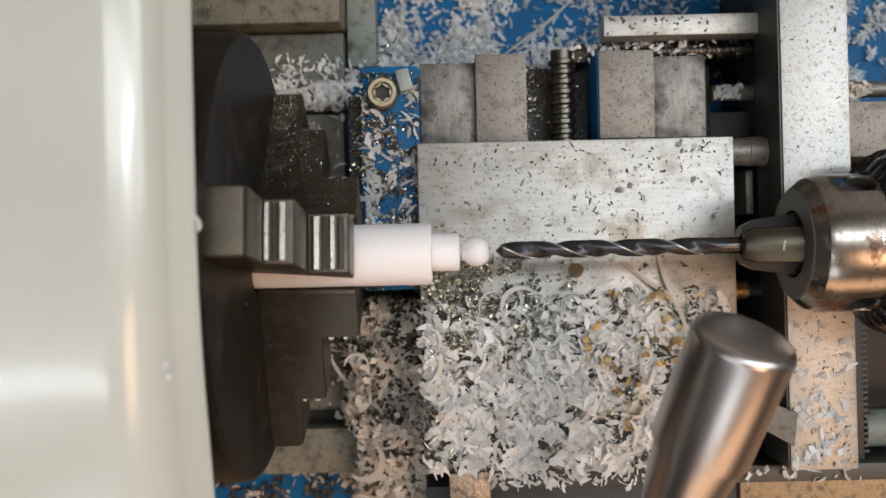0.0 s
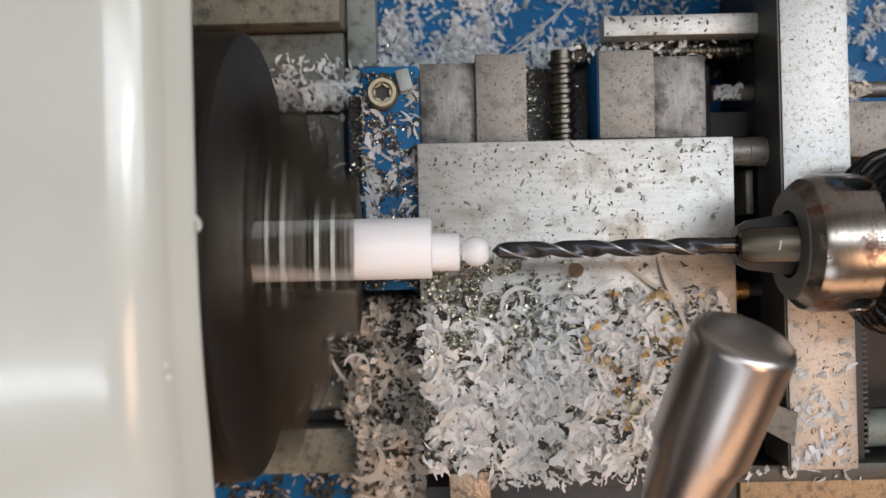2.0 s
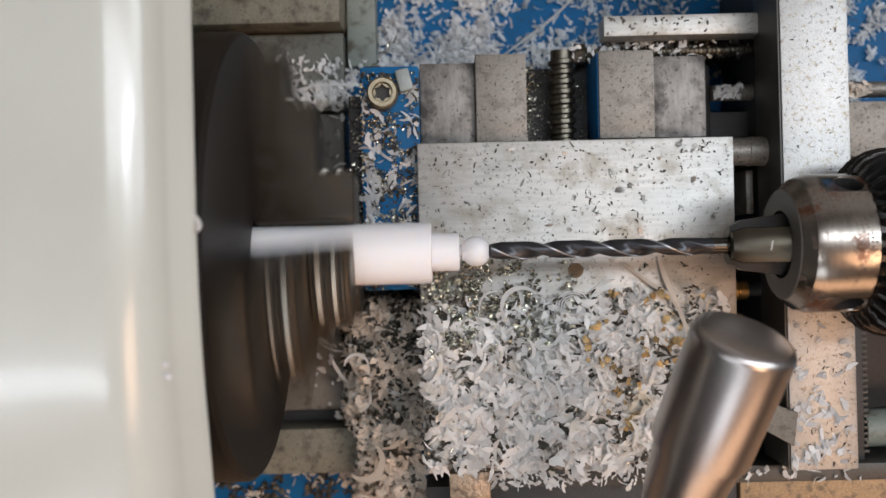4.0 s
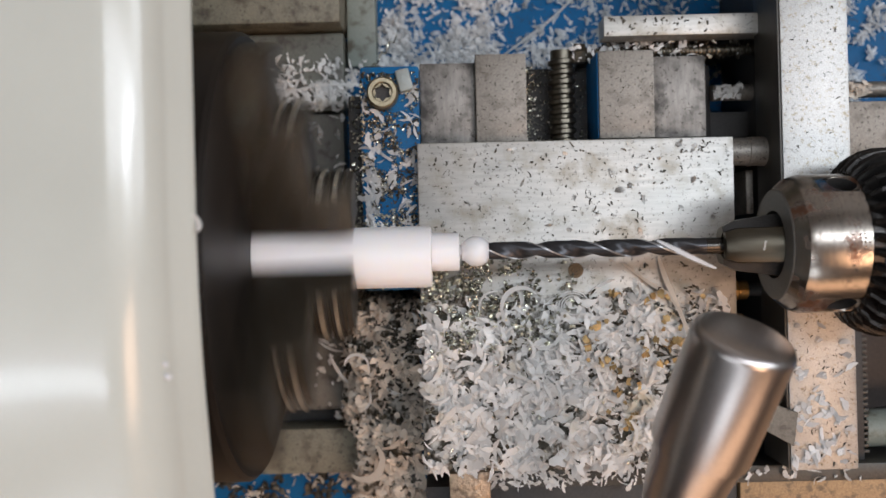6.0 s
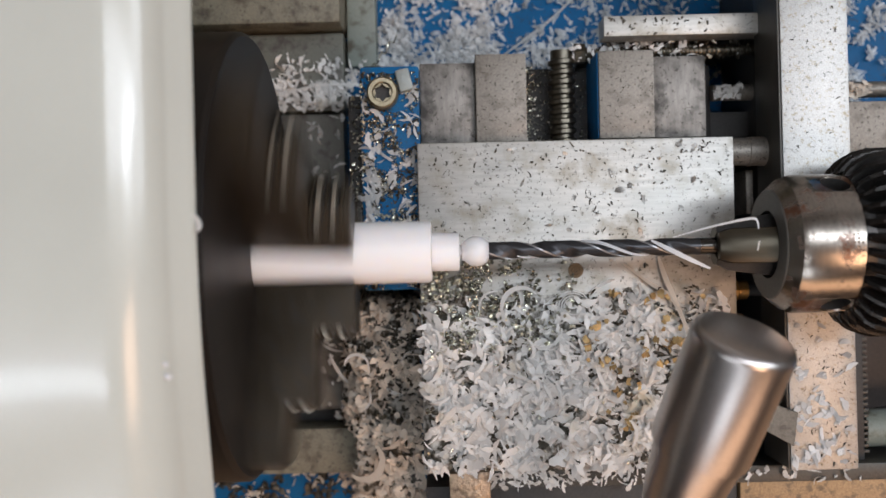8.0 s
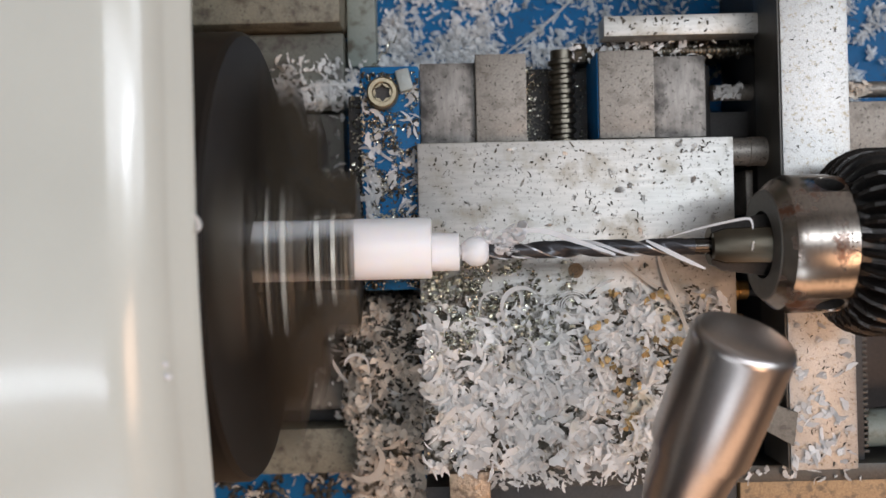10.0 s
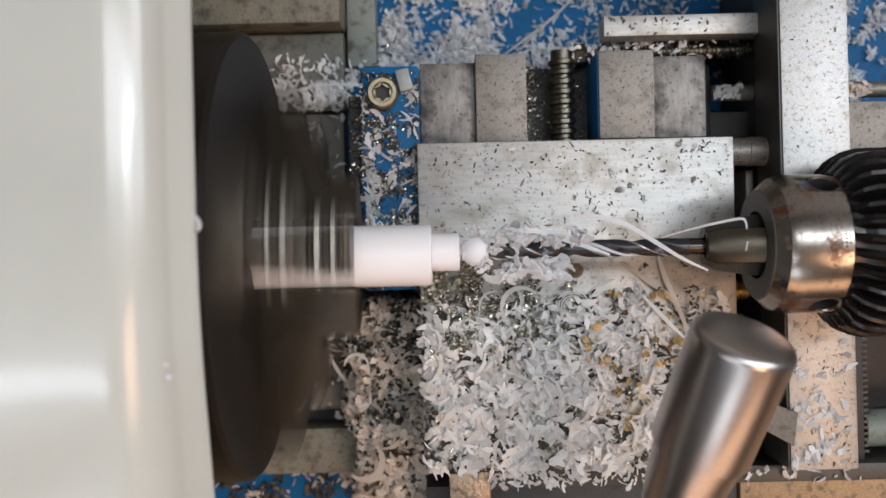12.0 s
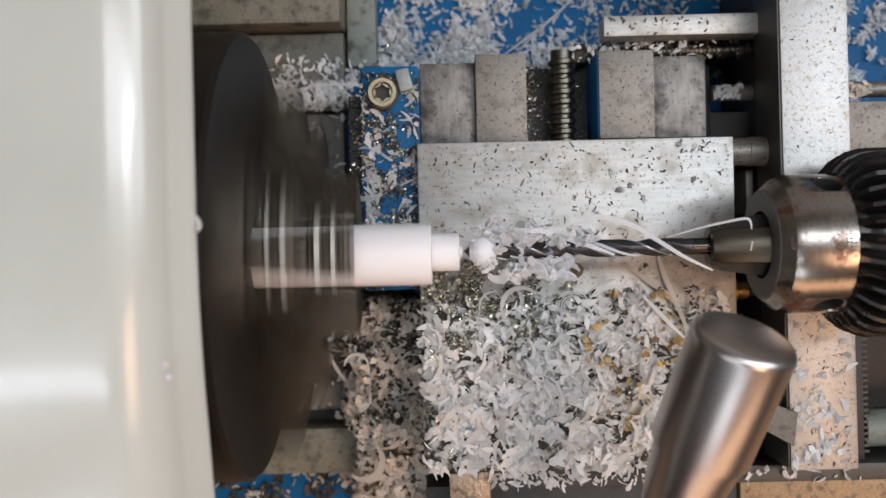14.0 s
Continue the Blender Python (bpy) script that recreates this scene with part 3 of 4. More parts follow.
# ---- workpiece ----
work = thing("plastic_rod", (0, 0, 0), "white plastic rod turned down in steps, held in the chuck", "workpiece")
part("stock", turned([(-60, 0), (-60, 7.15), (-3.6, 7.15), (-2.8, 6.95), (-2.6, 6.4), (-2.6, 0)], (0, -0.5, 0.9), (1, 0, 0), 64), M_PLASTIC, work)
part("shoulder", turned([(-2.7, 0), (-2.7, 4.45), (3.5, 4.45), (3.75, 4.2), (3.75, 0)], (0, 0, 0), (1, 0, 0), 48), M_PLASTIC, work)
part("neck", turned([(3.7, 0.0), (3.7, 2.6), (4.0, 1.6), (4.5, 1.4), (4.5, 0)], (0, 0, 0), (1, 0, 0), 32), M_PLASTIC, work)
bead = thing("plastic_bead", (7.7, 0, 0), "round white plastic bead turned on the end of the rod", "bead")
rows = [(7.7 - 3.3, 2.05)]
for i in range(1, 24):
    a = math.pi * i / 24
    d, r = -3.55 * math.cos(a), 3.55 * math.sin(a)
    if r > 2.06:
        rows.append((7.7 + d, r))
rows += [(7.7 + 2.9, 2.05), (7.7 - 3.3, 2.05)]
part("ball", turned(rows, (0, 0, 0), (1, 0, 0), 48), M_PLASTIC, bead)

# ---- drill chuck and drill ----
dchuck = thing("drill_chuck", (100, 0, 0), "keyed steel drill chuck with rust spots and black gear ring", "drill chuck")
sleeve = part("sleeve", turned([(84.2, 0), (84.2, 15.2), (86.6, 16.1), (100.5, 16.1), (100.8, 15.9), (101.2, 16.1), (114, 16.1), (114, 0)], (0, 0, 0), (1, 0, 0), 96), M_DCHUCK, dchuck)
part("front_face", turned([(81.4, 7.9), (81.4, 12.6), (81.7, 12.9)], (0, 0, 0), (1, 0, 0), 96), M_DFACE, dchuck, "dull grey front face")
part("cone", turned([(81.7, 12.9), (84.2, 15.2)], (0, 0, 0), (1, 0, 0), 96), M_DCHUCK, dchuck)
part("bore", turned([(81.4, 7.9), (88, 7.9), (88, 0)], (0, 0, 0), (1, 0, 0), 48), M_DARK, dchuck)


def cut_key_holes(target):
    """Three radial key holes sunk into the sleeve."""
    cutters = bmesh.new()
    for a in (-58, 62, 180):
        bm = turned([(9, 0), (9, 3.4), (30, 3.4), (30, 0)], (94.0, 0, 0), (0, 0, 1), 28)
        bmesh.ops.transform(bm, matrix=Matrix.Rotation(radians(a), 4, "X"), verts=bm.verts)
        me = bpy.data.meshes.new("cut")
        bm.to_mesh(me)
        bm.free()
        cutters.from_mesh(me)
        bpy.data.meshes.remove(me)
    cutter = part("cutter", cutters, M_DARK, dchuck)
    mod = target.modifiers.new("holes", "BOOLEAN")
    mod.object, mod.solver = cutter, "EXACT"
    bpy.context.view_layer.update()
    cut = bpy.data.meshes.new_from_object(target.evaluated_get(bpy.context.evaluated_depsgraph_get()))
    target.modifiers.clear()
    target.data = cut
    bpy.data.objects.remove(cutter)


cut_key_holes(sleeve)
# Dark linings put the shade of the key holes into their colour.
for a in (-58, 62, 180):
    bm = turned([(15.4, 3.36), (9.1, 3.36), (9.1, 0)], (94.0, 0, 0), (0, 0, 1), 28)
    bmesh.ops.transform(bm, matrix=Matrix.Rotation(radians(a), 4, "X"), verts=bm.verts)
    part("key_hole", bm, M_DARK, dchuck, "dark lining for the shade in the key hole")


def gear_ring():
    bm = bmesh.new()
    teeth = 32
    rise = (0.0, 0.0, 0.0, 0.85, 1.0, 0.85)
    rings = []
    for d, deep, twist in ((97.4, 16.15, 0.0), (97.6, 17.6, 0.0), (99.6, 19.9, 0.015), (102.0, 21.3, 0.03), (105.0, 22.0, 0.05), (113.5, 22.1, 0.09), (113.5, 16.0, 0.09)):
        ring = []
        for i in range(teeth * 6):
            a = 2 * math.pi * i / (teeth * 6) + twist
            cut = 4.0 * min(1.0, (deep - 16.0) / 3.0) if 97.5 < d and deep > 16.5 else 0.0
            r = max(16.3, deep - cut * (1 - rise[i % 6]))
            ring.append(bm.verts.new((d + (0.9 * (1 - rise[i % 6]) * 1.4 if d < 99 and cut else 0), r * math.cos(a), r * math.sin(a))))
        rings.append(ring)
    for a, b in zip(rings, rings[1:]):
        for i in range(len(a)):
            j = (i + 1) % len(a)
            bm.faces.new((a[i], a[j], b[j], b[i]))
    part("gear_ring", bm, M_GEAR, dchuck, "black toothed gear ring", smooth=False)


gear_ring()
part("arbor", turned([(113.9, 0), (113.9, 11), (190, 11), (190, 0)], (0, 0, 0), (1, 0, 0), 48), M_DCHUCK, dchuck)
tailstock = thing("tailstock", (210, 0, Z_TRAY), "green-grey cast tailstock that carries the drill chuck", "tailstock")
part("tailstock_body", box(158, 270, -28, 28, Z_TRAY, 26, 4), M_GREENSHADE, tailstock)
part("quill", turned([(0, 11.1), (0, 15), (24, 15), (24, 11.1)], (142, 0, 0), (1, 0, 0), 40), M_GROUND, tailstock)
for k in range(3):
    bm = bmesh.new()
    n = 9
    rows = []
    for x, rad, half in ((69.3, 4.4, 3.0), (72.0, 5.85, 3.85), (86, 7.75, 4.0)):
        ring = [bm.verts.new((x, half * (2 * i / (n - 1) - 1), math.sqrt(rad ** 2 - (half * (2 * i / (n - 1) - 1)) ** 2))) for i in range(n)]
        rows.append(ring + [bm.verts.new((x, half, half * 0.62)), bm.verts.new((x, -half, half * 0.62))])
    for p, q in zip(rows, rows[1:]):
        for i in range(n + 2):
            e = (i + 1) % (n + 2)
            bm.faces.new((p[i], p[e], q[e], q[i]))
    bm.faces.new(rows[0])
    bm.faces.new(rows[-1][::-1])
    bmesh.ops.transform(bm, matrix=Matrix.Rotation(radians(120 * k), 4, "X"), verts=bm.verts)
    cj = part("chuck_jaw", bm, M_DJAW, dchuck, "tapered bright steel gripping jaw")
    cj.data.materials.append(M_DARK)  # shade on the flat sides is put in as dark steel
    for i, face in enumerate(cj.data.polygons):
        if i < 2 * (n + 2) and i % (n + 2) in (n - 1, n + 1):
            face.material_index = 1
    if k == 0:
        part("scratch", box(77.0, 77.4, -1.3, 0.9, 6.3, 6.62, 0.05, -12), M_WHITECHIP, cj, "pale scratch mark")

rng_mark = random.Random(8)
for i in range(5):
    for j in range(5):
        if rng_mark.random() < 0.75:
            x, a = 92.4 + 0.95 * i, -0.12 + 0.055 * j
            bm = box(x, x + rng_mark.uniform(0.3, 0.75), -0.2, rng_mark.uniform(0.05, 0.25), 16.05, 16.13, 0.0)
            bmesh.ops.transform(bm, matrix=Matrix.Rotation(a, 4, "X"), verts=bm.verts)
            part("etched_bar", bm, M_MARK, sleeve, "brown etched mark", smooth=False)

PITCH, TIP, FLUTE_END = 26.4, 12.2, 65.5


def drill_body():
    """The fluted part: a round section with two helical grooves that run out at the shank."""
    bm, seg, n, R = bmesh.new(), 48, 150, 2.06
    rings = []
    for i in range(n + 1):
        x = TIP + 1.6 + (FLUTE_END - TIP - 1.6) * i / n
        turn = 2 * math.pi * (x - TIP) / PITCH - 0.157
        fade = min(1, max(0, (FLUTE_END - x) / 7.0))
        ring = []
        for j in range(seg):
            a = 2 * math.pi * j / seg
            u = math.cos(2 * a)
            groove = max(0.0, (u + 0.309) / 1.309) ** 0.75
            r = R - fade * 0.82 * groove
            ring.append(bm.verts.new((x, r * math.cos(a + turn), r * math.sin(a + turn))))
        rings.append(ring)
    tip = bm.verts.new((TIP, 0, 0))
    for j in range(seg):
        bm.faces.new((tip, rings[0][j], rings[0][(j + 1) % seg]))
    for a, b in zip(rings, rings[1:]):
        for j in range(seg):
            k = (j + 1) % seg
            bm.faces.new((a[j], a[k], b[k], b[j]))
    bm.faces.new(rings[-1])
    return bm


drill = thing("twist_drill", (60, 0, 0), "dark twist drill with bright flute edges, held in the drill chuck", "drill bit")
part("fluted_body", drill_body(), M_DRILL, drill)
for k in range(2):
    bm, rows = bmesh.new(), []
    for i in range(121):
        x = TIP + 1.65 + (FLUTE_END - TIP - 6.5) * i / 120
        a = 2 * math.pi * (x - TIP) / PITCH - 0.157 + math.pi * k
        rows.append([bm.verts.new((x, r * math.cos(a + radians(d)), r * math.sin(a + radians(d)))) for d, r in ((48, 1.80), (50, 2.09), (60, 2.10), (62, 2.0))])
    for p, q in zip(rows, rows[1:]):
        for j in range(3):
            bm.faces.new((p[j], p[j + 1], q[j + 1], q[j]))
    part("margin", bm, M_MARGIN, drill, "bright worn cutting margin")
part("shank", turned([(FLUTE_END - 0.1, 0), (FLUTE_END - 0.1, 1.98), (86, 1.98), (86, 0)], (0, 0, 0), (1, 0, 0), 32), M_SHANK, drill, "plain grey shank")



# ---- shavings ----


def smooth(a, b, v):
    k = min(1.0, max(0.0, (v - a) / (b - a)))
    return k * k * (3 - 2 * k)


def bumps(x, y, scale, shift=0.0):
    return 0.5 + 0.5 * noise.fractal(Vector((x / scale, y / scale, shift)), 0.8, 2.0, 3)


def slide_heap(x, y):
    """Height of the heap on the slide: it thickens towards the front and thins to the right."""
    h = smooth(-7, -30, y) * (0.35 + 0.65 * smooth(70, 40, x)) * smooth(-6.6, -3.5, x) * smooth(-58.5, -54, y)
    return Z_BLOCK - 0.3 + 4.2 * h * (0.35 + 0.9 * bumps(x, y, 9.0))


def side_heap(x, y):
    """Height of the heap that lies between the slide and the bed."""
    k = smooth(-36, -24, x) * smooth(-9, -15, y) * smooth(-82, -66, y) * (1 - 0.85 * smooth(-24, -30, x) * smooth(-50, -56, y))
    return Z_TRAY - 1 + 31 * k * (0.72 + 0.42 * bumps(x, y, 12.0, 3.0))


def heap(name, height, x0, x1, y0, y1, floor, mat, label, step=0.8):
    nx, ny = int((x1 - x0) / step), int((y1 - y0) / step)
    bm = bmesh.new()
    grid = [[bm.verts.new((x0 + step * i, y0 + step * j, height(x0 + step * i, y0 + step * j) + 0.5 * noise.noise(Vector((i * 0.9, j * 0.9, 1.5))))) for j in range(ny)] for i in range(nx)]
    for i in range(nx - 1):
        for j in range(ny - 1):
            q = (grid[i][j], grid[i + 1][j], grid[i + 1][j + 1], grid[i][j + 1])
            if max(v.co.z for v in q) > floor:
                bm.faces.new(q)
    bmesh.ops.delete(bm, geom=[v for v in bm.verts if not v.link_faces], context="VERTS")
    t = thing(name, ((x0 + x1) / 2, (y0 + y1) / 2, floor), label, "swarf", kind="stuff")
    part("heap", bm, mat, t, kind="stuff")


M_HEAP = material("packed_grey_swarf", (0.055, 0.048, 0.034), 0.5, 0.3, spots=(0.60, 0.575, 0.53), spot_scale=330, spot_at=(0.45, 0.60), grain=0.5, grain_scale=1500, bump=0.8)
heap("swarf_heap", slide_heap, -6.2, 74, -57.5, -6, Z_BLOCK + 0.25, M_HEAP, "packed grey swarf under loose shavings on the slide")
heap("swarf_heap", side_heap, -36, -6.4, -80, -8, Z_TRAY + 0.3, M_HEAP, "packed grey swarf piled between slide and bed")


def scatter(n, x0, x1, y0, y1, height, density, seed, lift=0.0):
    rng = random.Random(seed)
    out = []
    tries = 0
    while len(out) < n and tries < n * 60:
        tries += 1
        x, y = rng.uniform(x0, x1), rng.uniform(y0, y1)
        if rng.random() < density(x, y):
            z = height(x, y) if callable(height) else height
            out.append((x, y, z + rng.random() * lift))
    return out


def clumped(scale, lo, hi, shift=0.0):
    return lambda x, y: smooth(lo, hi, bumps(x, y, scale, shift))


def on_slide(x, y):
    return (1 - 0.75 * smooth(46, 14, x) * smooth(-25, -13, y)) * smooth(-8, -22, y) ** 1.3 * (0.25 + 0.75 * smooth(74, 45, x)) * (0.08 + 0.92 * smooth(0.36, 0.6, bumps(x, y, 8.0, 8.0)))


CURLS = []
LOOSE = "loose curled white plastic shavings lying in a heap"
flakes("plastic_shavings", M_WHITECHIP, LOOSE + " on the slide", "shavings", scatter(1900, -5, 74, -57, -5, slide_heap, on_slide, 11, 2.0), (1.6, 7.5), (0.6, 2.2), (0.1, 1.7), 1)
flakes("plastic_shavings", M_WHITECHIP, LOOSE + " on the slide", "shavings", scatter(1000, -5, 70, -57, -8, slide_heap, on_slide, 12, 2.6), (0.8, 4.2), (0.3, 0.9), (0.3, 2.4), 2)
flakes("plastic_shavings", M_OIL_SHADE_CHIP, "loose plastic shavings heaped beside the bed, warm shade in their cream colour", "shavings", scatter(1350, -34, -6.6, -78, -10, side_heap, lambda x, y: smooth(-36, -24, x) * (0.08 + 0.92 * smooth(0.38, 0.58, bumps(x, y, 6.0, 2.0))), 13, 2.5), (1.0, 4.8), (0.3, 1.7), (0.2, 2.0), 3)
flakes("plastic_shavings", M_THIN, "white plastic shavings strewn over the blue tray", "shavings", scatter(3400, -19, 90, 52, 92, Z_TRAY, lambda x, y: (0.04 + 0.96 * smooth(0.30, 0.74, 0.6 * bumps(x, y, 17.0, 5.0) + 0.4 * bumps(x, y, 5.0, 7.0)) ** 1.5) * (0.22 + 0.78 * smooth(62, 5, x)), 14, 2.0), (0.6, 4.0), (0.2, 1.3), (0.2, 1.6), 4)
flakes("plastic_shavings", M_THIN, "white plastic shavings strewn over the blue tray", "shavings", scatter(1100, 103, 150, 38, 92, Z_TRAY, clumped(11.0, 0.42, 0.6, 9.0), 15, 1.5), (1.0, 5.5), (0.3, 1.2), (0.2, 1.6), 5)
# Tan instead of white: the front tray's shade is in the chip colour.
flakes("plastic_shavings", M_OIL_SHADE_CHIP, "plastic shavings lying on the tray below the bed, tan for its shade", "shavings", scatter(120, -75, -28, -90, -66, Z_TRAY, clumped(9.0, 0.5, 0.65, 1.0), 16, 1.0), (1.0, 4.0), (0.3, 1.2), (0.2, 1.6), 6)
flakes("plastic_shavings", M_WHITECHIP, "white plastic shavings caught on the rear bed way", "shavings", scatter(330, -54, -21, 44, 60, lambda x, y: -62 if x < -28.6 else -66, lambda x, y: smooth(62, 50, y) * (0.3 + 0.7 * smooth(0.4, 0.6, bumps(x, y, 8.0, 4.0))), 17, 1.5), (0.9, 4.5), (0.3, 1.4), (0.3, 2.0), 7)
flakes("plastic_shavings", M_WHITECHIP, "white plastic shavings on the dark bed casting", "shavings", scatter(60, -40, -29.5, -50, 42, Z_BED, lambda x, y: 0.3 + 0.7 * smooth(0.45, 0.6, bumps(x, y, 8.0, 4.0)), 18, 0.4), (0.9, 4.5), (0.3, 1.4), (0.3, 2.0), 8)
flakes("plastic_shavings", M_THIN, "white plastic shavings on the blue bracket plate", "shavings", scatter(210, -20.5, -6, -9, 46, -30, clumped(8.0, 0.40, 0.60, 6.0), 19, 1.0), (0.7, 5.2), (0.25, 1.5), (0.1, 1.2), 9)
flakes("plastic_shavings", M_THIN, "white plastic shavings stuck to the cross bar", "shavings", scatter(80, 87.5, 103, -56, -20, -18, lambda x, y: smooth(-18, -34, y) * smooth(0.4, 0.6, bumps(x, y, 8.0, 1.0)), 20, 0.2), (0.9, 4.6), (0.5, 1.7), (0.1, 0.7), 10)
flakes("plastic_shavings", M_WHITECHIP, "white plastic shavings along the front rail", "shavings", scatter(130, 9, 110, -63, -58.7, -29, lambda x, y: 0.2 + 0.8 * smooth(60, 20, x), 21, 0.8), (0.9, 4.0), (0.3, 1.2), (0.2, 1.8), 11)
flakes("plastic_shavings", M_WHITECHIP, "white plastic shavings beside the threaded rod", "shavings", scatter(190, 37, 86, 52.5, 57, -43, lambda x, y: clumped(6.0, 0.36, 0.56, 2.0)(x, y) * (0.1 + 0.9 * smooth(74, 60, x)), 22, 4.5), (0.7, 3.2), (0.3, 1.3), (0.2, 1.8), 12)
flakes("plastic_shavings", M_WHITECHIP, "white plastic shavings lying along the guide rod", "shavings", scatter(36, 78, 86, 41.8, 45, -44.9, lambda x, y: 1.0, 71, 0.3), (0.7, 3.2), (0.3, 1.3), (0.2, 1.4), 71)
# Debris, made dense and dark to bring the front tray down to shade.
flakes("oily_swarf", M_DARKCHIP, "dark swarf on the tray below the bed, also darkening it for shade", "swarf", scatter(500, -75, -24, -90, -66, Z_TRAY, clumped(9.0, 0.38, 0.58, 61.0), 72, 0.8), (0.8, 3.5), (0.4, 1.6), (0.4, 2.5), 72)
flakes("oily_swarf", M_DARKCHIP, "dark oily swarf on the heap beside the bed", "swarf", scatter(420, -33, -7, -76, -10, lambda x, y: side_heap(x, y) + 1.6, lambda x, y: clumped(7.0, 0.42, 0.60, 64.0)(x, y) * (0.3 + 0.7 * smooth(-45, -25, y)), 73, 1.4), (0.6, 2.6), (0.3, 1.2), (0.6, 3.0), 73)
flakes("plastic_shavings", M_OIL_SHADE_CHIP, "oily brown plastic shavings on the guide rod", "shavings", scatter(46, 104.5, 122, 41.6, 45.2, -44.9, lambda x, y: 1.0, 74, 0.5), (0.8, 3.6), (0.4, 1.6), (0.2, 1.4), 74)
rng_curl = random.Random(77)
for place in scatter(40, -30, 68, -55, -16, lambda x, y: (slide_heap(x, y) if x > -6.3 else side_heap(x, y)) + 2.2, lambda x, y: 0.0 if -9 < x < -4 else 1.0, 51, 1.0):
    turn0, bend0, reach = rng_curl.uniform(0, 6.28), rng_curl.choice((-1, 1)) * rng_curl.uniform(0.04, 0.26), rng_curl.uniform(0.5, 1.1)
    p, row, a = Vector(place), [], turn0
    for i in range(rng_curl.randint(8, 15)):
        row.append(p.copy())
        p = p + Vector((math.cos(a), math.sin(a), 0.12 * math.sin(i * 0.9))) * reach
        a += bend0
    CURLS.append((row, rng_curl.uniform(0.5, 1.3)))
# metal swarf
flakes("metal_shavings", M_METALCHIP, "small bright curled metal shavings on the slide", "shavings", scatter(1050, -5.5, 34, -26, -2.5, lambda x, y: slide_heap(x, y) + 1.0, lambda x, y: (1 - smooth(10, 34, x) * 0.8) * smooth(0.36, 0.56, bumps(x, y, 6.0, 12.0)), 31, 1.6), (0.6, 2.0), (0.4, 1.1), (2.4, 5.6), 13, ends=(0.02, 0.3))
flakes("metal_shavings", M_METALCHIP, "small bright metal shavings among the plastic ones", "shavings", scatter(200, -33, 72, -57, -12, lambda x, y: (slide_heap(x, y) if x > -6.3 else side_heap(x, y)) + 1.0, lambda x, y: smooth(0.45, 0.62, bumps(x, y, 6.0, 15.0)), 32, 1.8), (0.6, 1.7), (0.4, 1.0), (2.0, 5.2), 14, ends=(0.02, 0.3))
flakes("metal_shavings", M_METALCHIP, "fine metal swarf on the blue bracket plate", "shavings", scatter(1200, -21, -5.6, -9.5, 48, -30, clumped(6.0, 0.36, 0.58, 16.0), 33, 0.8), (0.3, 1.3), (0.2, 0.6), (1.5, 5.2), 15, ends=(0.02, 0.3))
flakes("metal_shavings", M_METALCHIP, "fine metal swarf in the gap beside the plate", "shavings", scatter(150, -25, -21.5, -9, 43, -36, lambda x, y: 0.6, 34, 0.8), (0.5, 1.6), (0.3, 0.7), (1.5, 5.2), 16, ends=(0.02, 0.3))
flakes("metal_shavings", M_METALCHIP, "fine bright swarf beside the leadscrew", "shavings", scatter(520, 23.6, 42, 29, 53, Z_SADDLE, lambda x, y: 0.2 + 0.8 * smooth(29, 24, x), 35, 1.0), (0.3, 0.9), (0.2, 0.5), (1.0, 4.0), 17, ends=(0.02, 0.3))
flakes("metal_shavings", M_METALCHIP, "fine swarf at the end of the steel block", "shavings", scatter(200, 72.4, 76, 29, 48, Z_SADDLE, lambda x, y: 0.6, 36, 1.0), (0.3, 0.9), (0.2, 0.5), (1.0, 4.0), 18, ends=(0.02, 0.3))
flakes("oily_swarf", M_DARKCHIP, "dark oily swarf on the blue bracket plate", "swarf", scatter(900, -21, -5.6, -9.5, 48, -30, clumped(7.0, 0.36, 0.60, 26.0), 43, 0.7), (0.4, 1.6), (0.2, 0.8), (0.6, 3.6), 25)
flakes("oily_swarf", M_DARKCHIP, "oily swarf packed along the threaded rod", "swarf", scatter(260, 37, 86, 52.5, 57, -43, clumped(6.0, 0.36, 0.56, 44.0), 46, 4.0), (0.5, 2.2), (0.3, 1.0), (0.6, 3.6), 26)
flakes("brass_shavings", M_GOLDCHIP, "golden brass shavings among the plastic ones", "shavings", scatter(70, 36, 68, -46, -11, lambda x, y: slide_heap(x, y) + 2.2, clumped(7.0, 0.46, 0.6, 21.0), 37, 1.8), (1.2, 2.6), (0.7, 1.6), (0.3, 2.0), 19, ends=(0.02, 0.3))
flakes("oily_swarf", M_DARKCHIP, "dark oily swarf bits stuck to the slide", "swarf", scatter(170, -4.5, 75, -6, 27.5, Z_BLOCK, lambda x, y: 0.15 + 0.85 * smooth(0.48, 0.66, bumps(x, y, 9.0, 30.0)), 38, 0.0), (0.35, 2.4), (0.1, 0.40), (0.8, 4.5), 20)
flakes("oily_swarf", M_DARKCHIP, "dark specks of swarf on the cross bar", "swarf", scatter(130, 87.5, 103, -56, 70, -18, lambda x, y: 0.25 + 0.75 * smooth(0, -30, y), 39, 0.0), (0.3, 1.5), (0.12, 0.4), (0.2, 2.2), 21)
flakes("oily_swarf", M_DARKCHIP, "dark specks of swarf on the rear rail", "swarf", scatter(34, 45, 90, 57.2, 62, -32, lambda x, y: smooth(80, 50, x), 40, 0.0), (0.3, 1.7), (0.2, 0.7), (0.2, 2.2), 22)
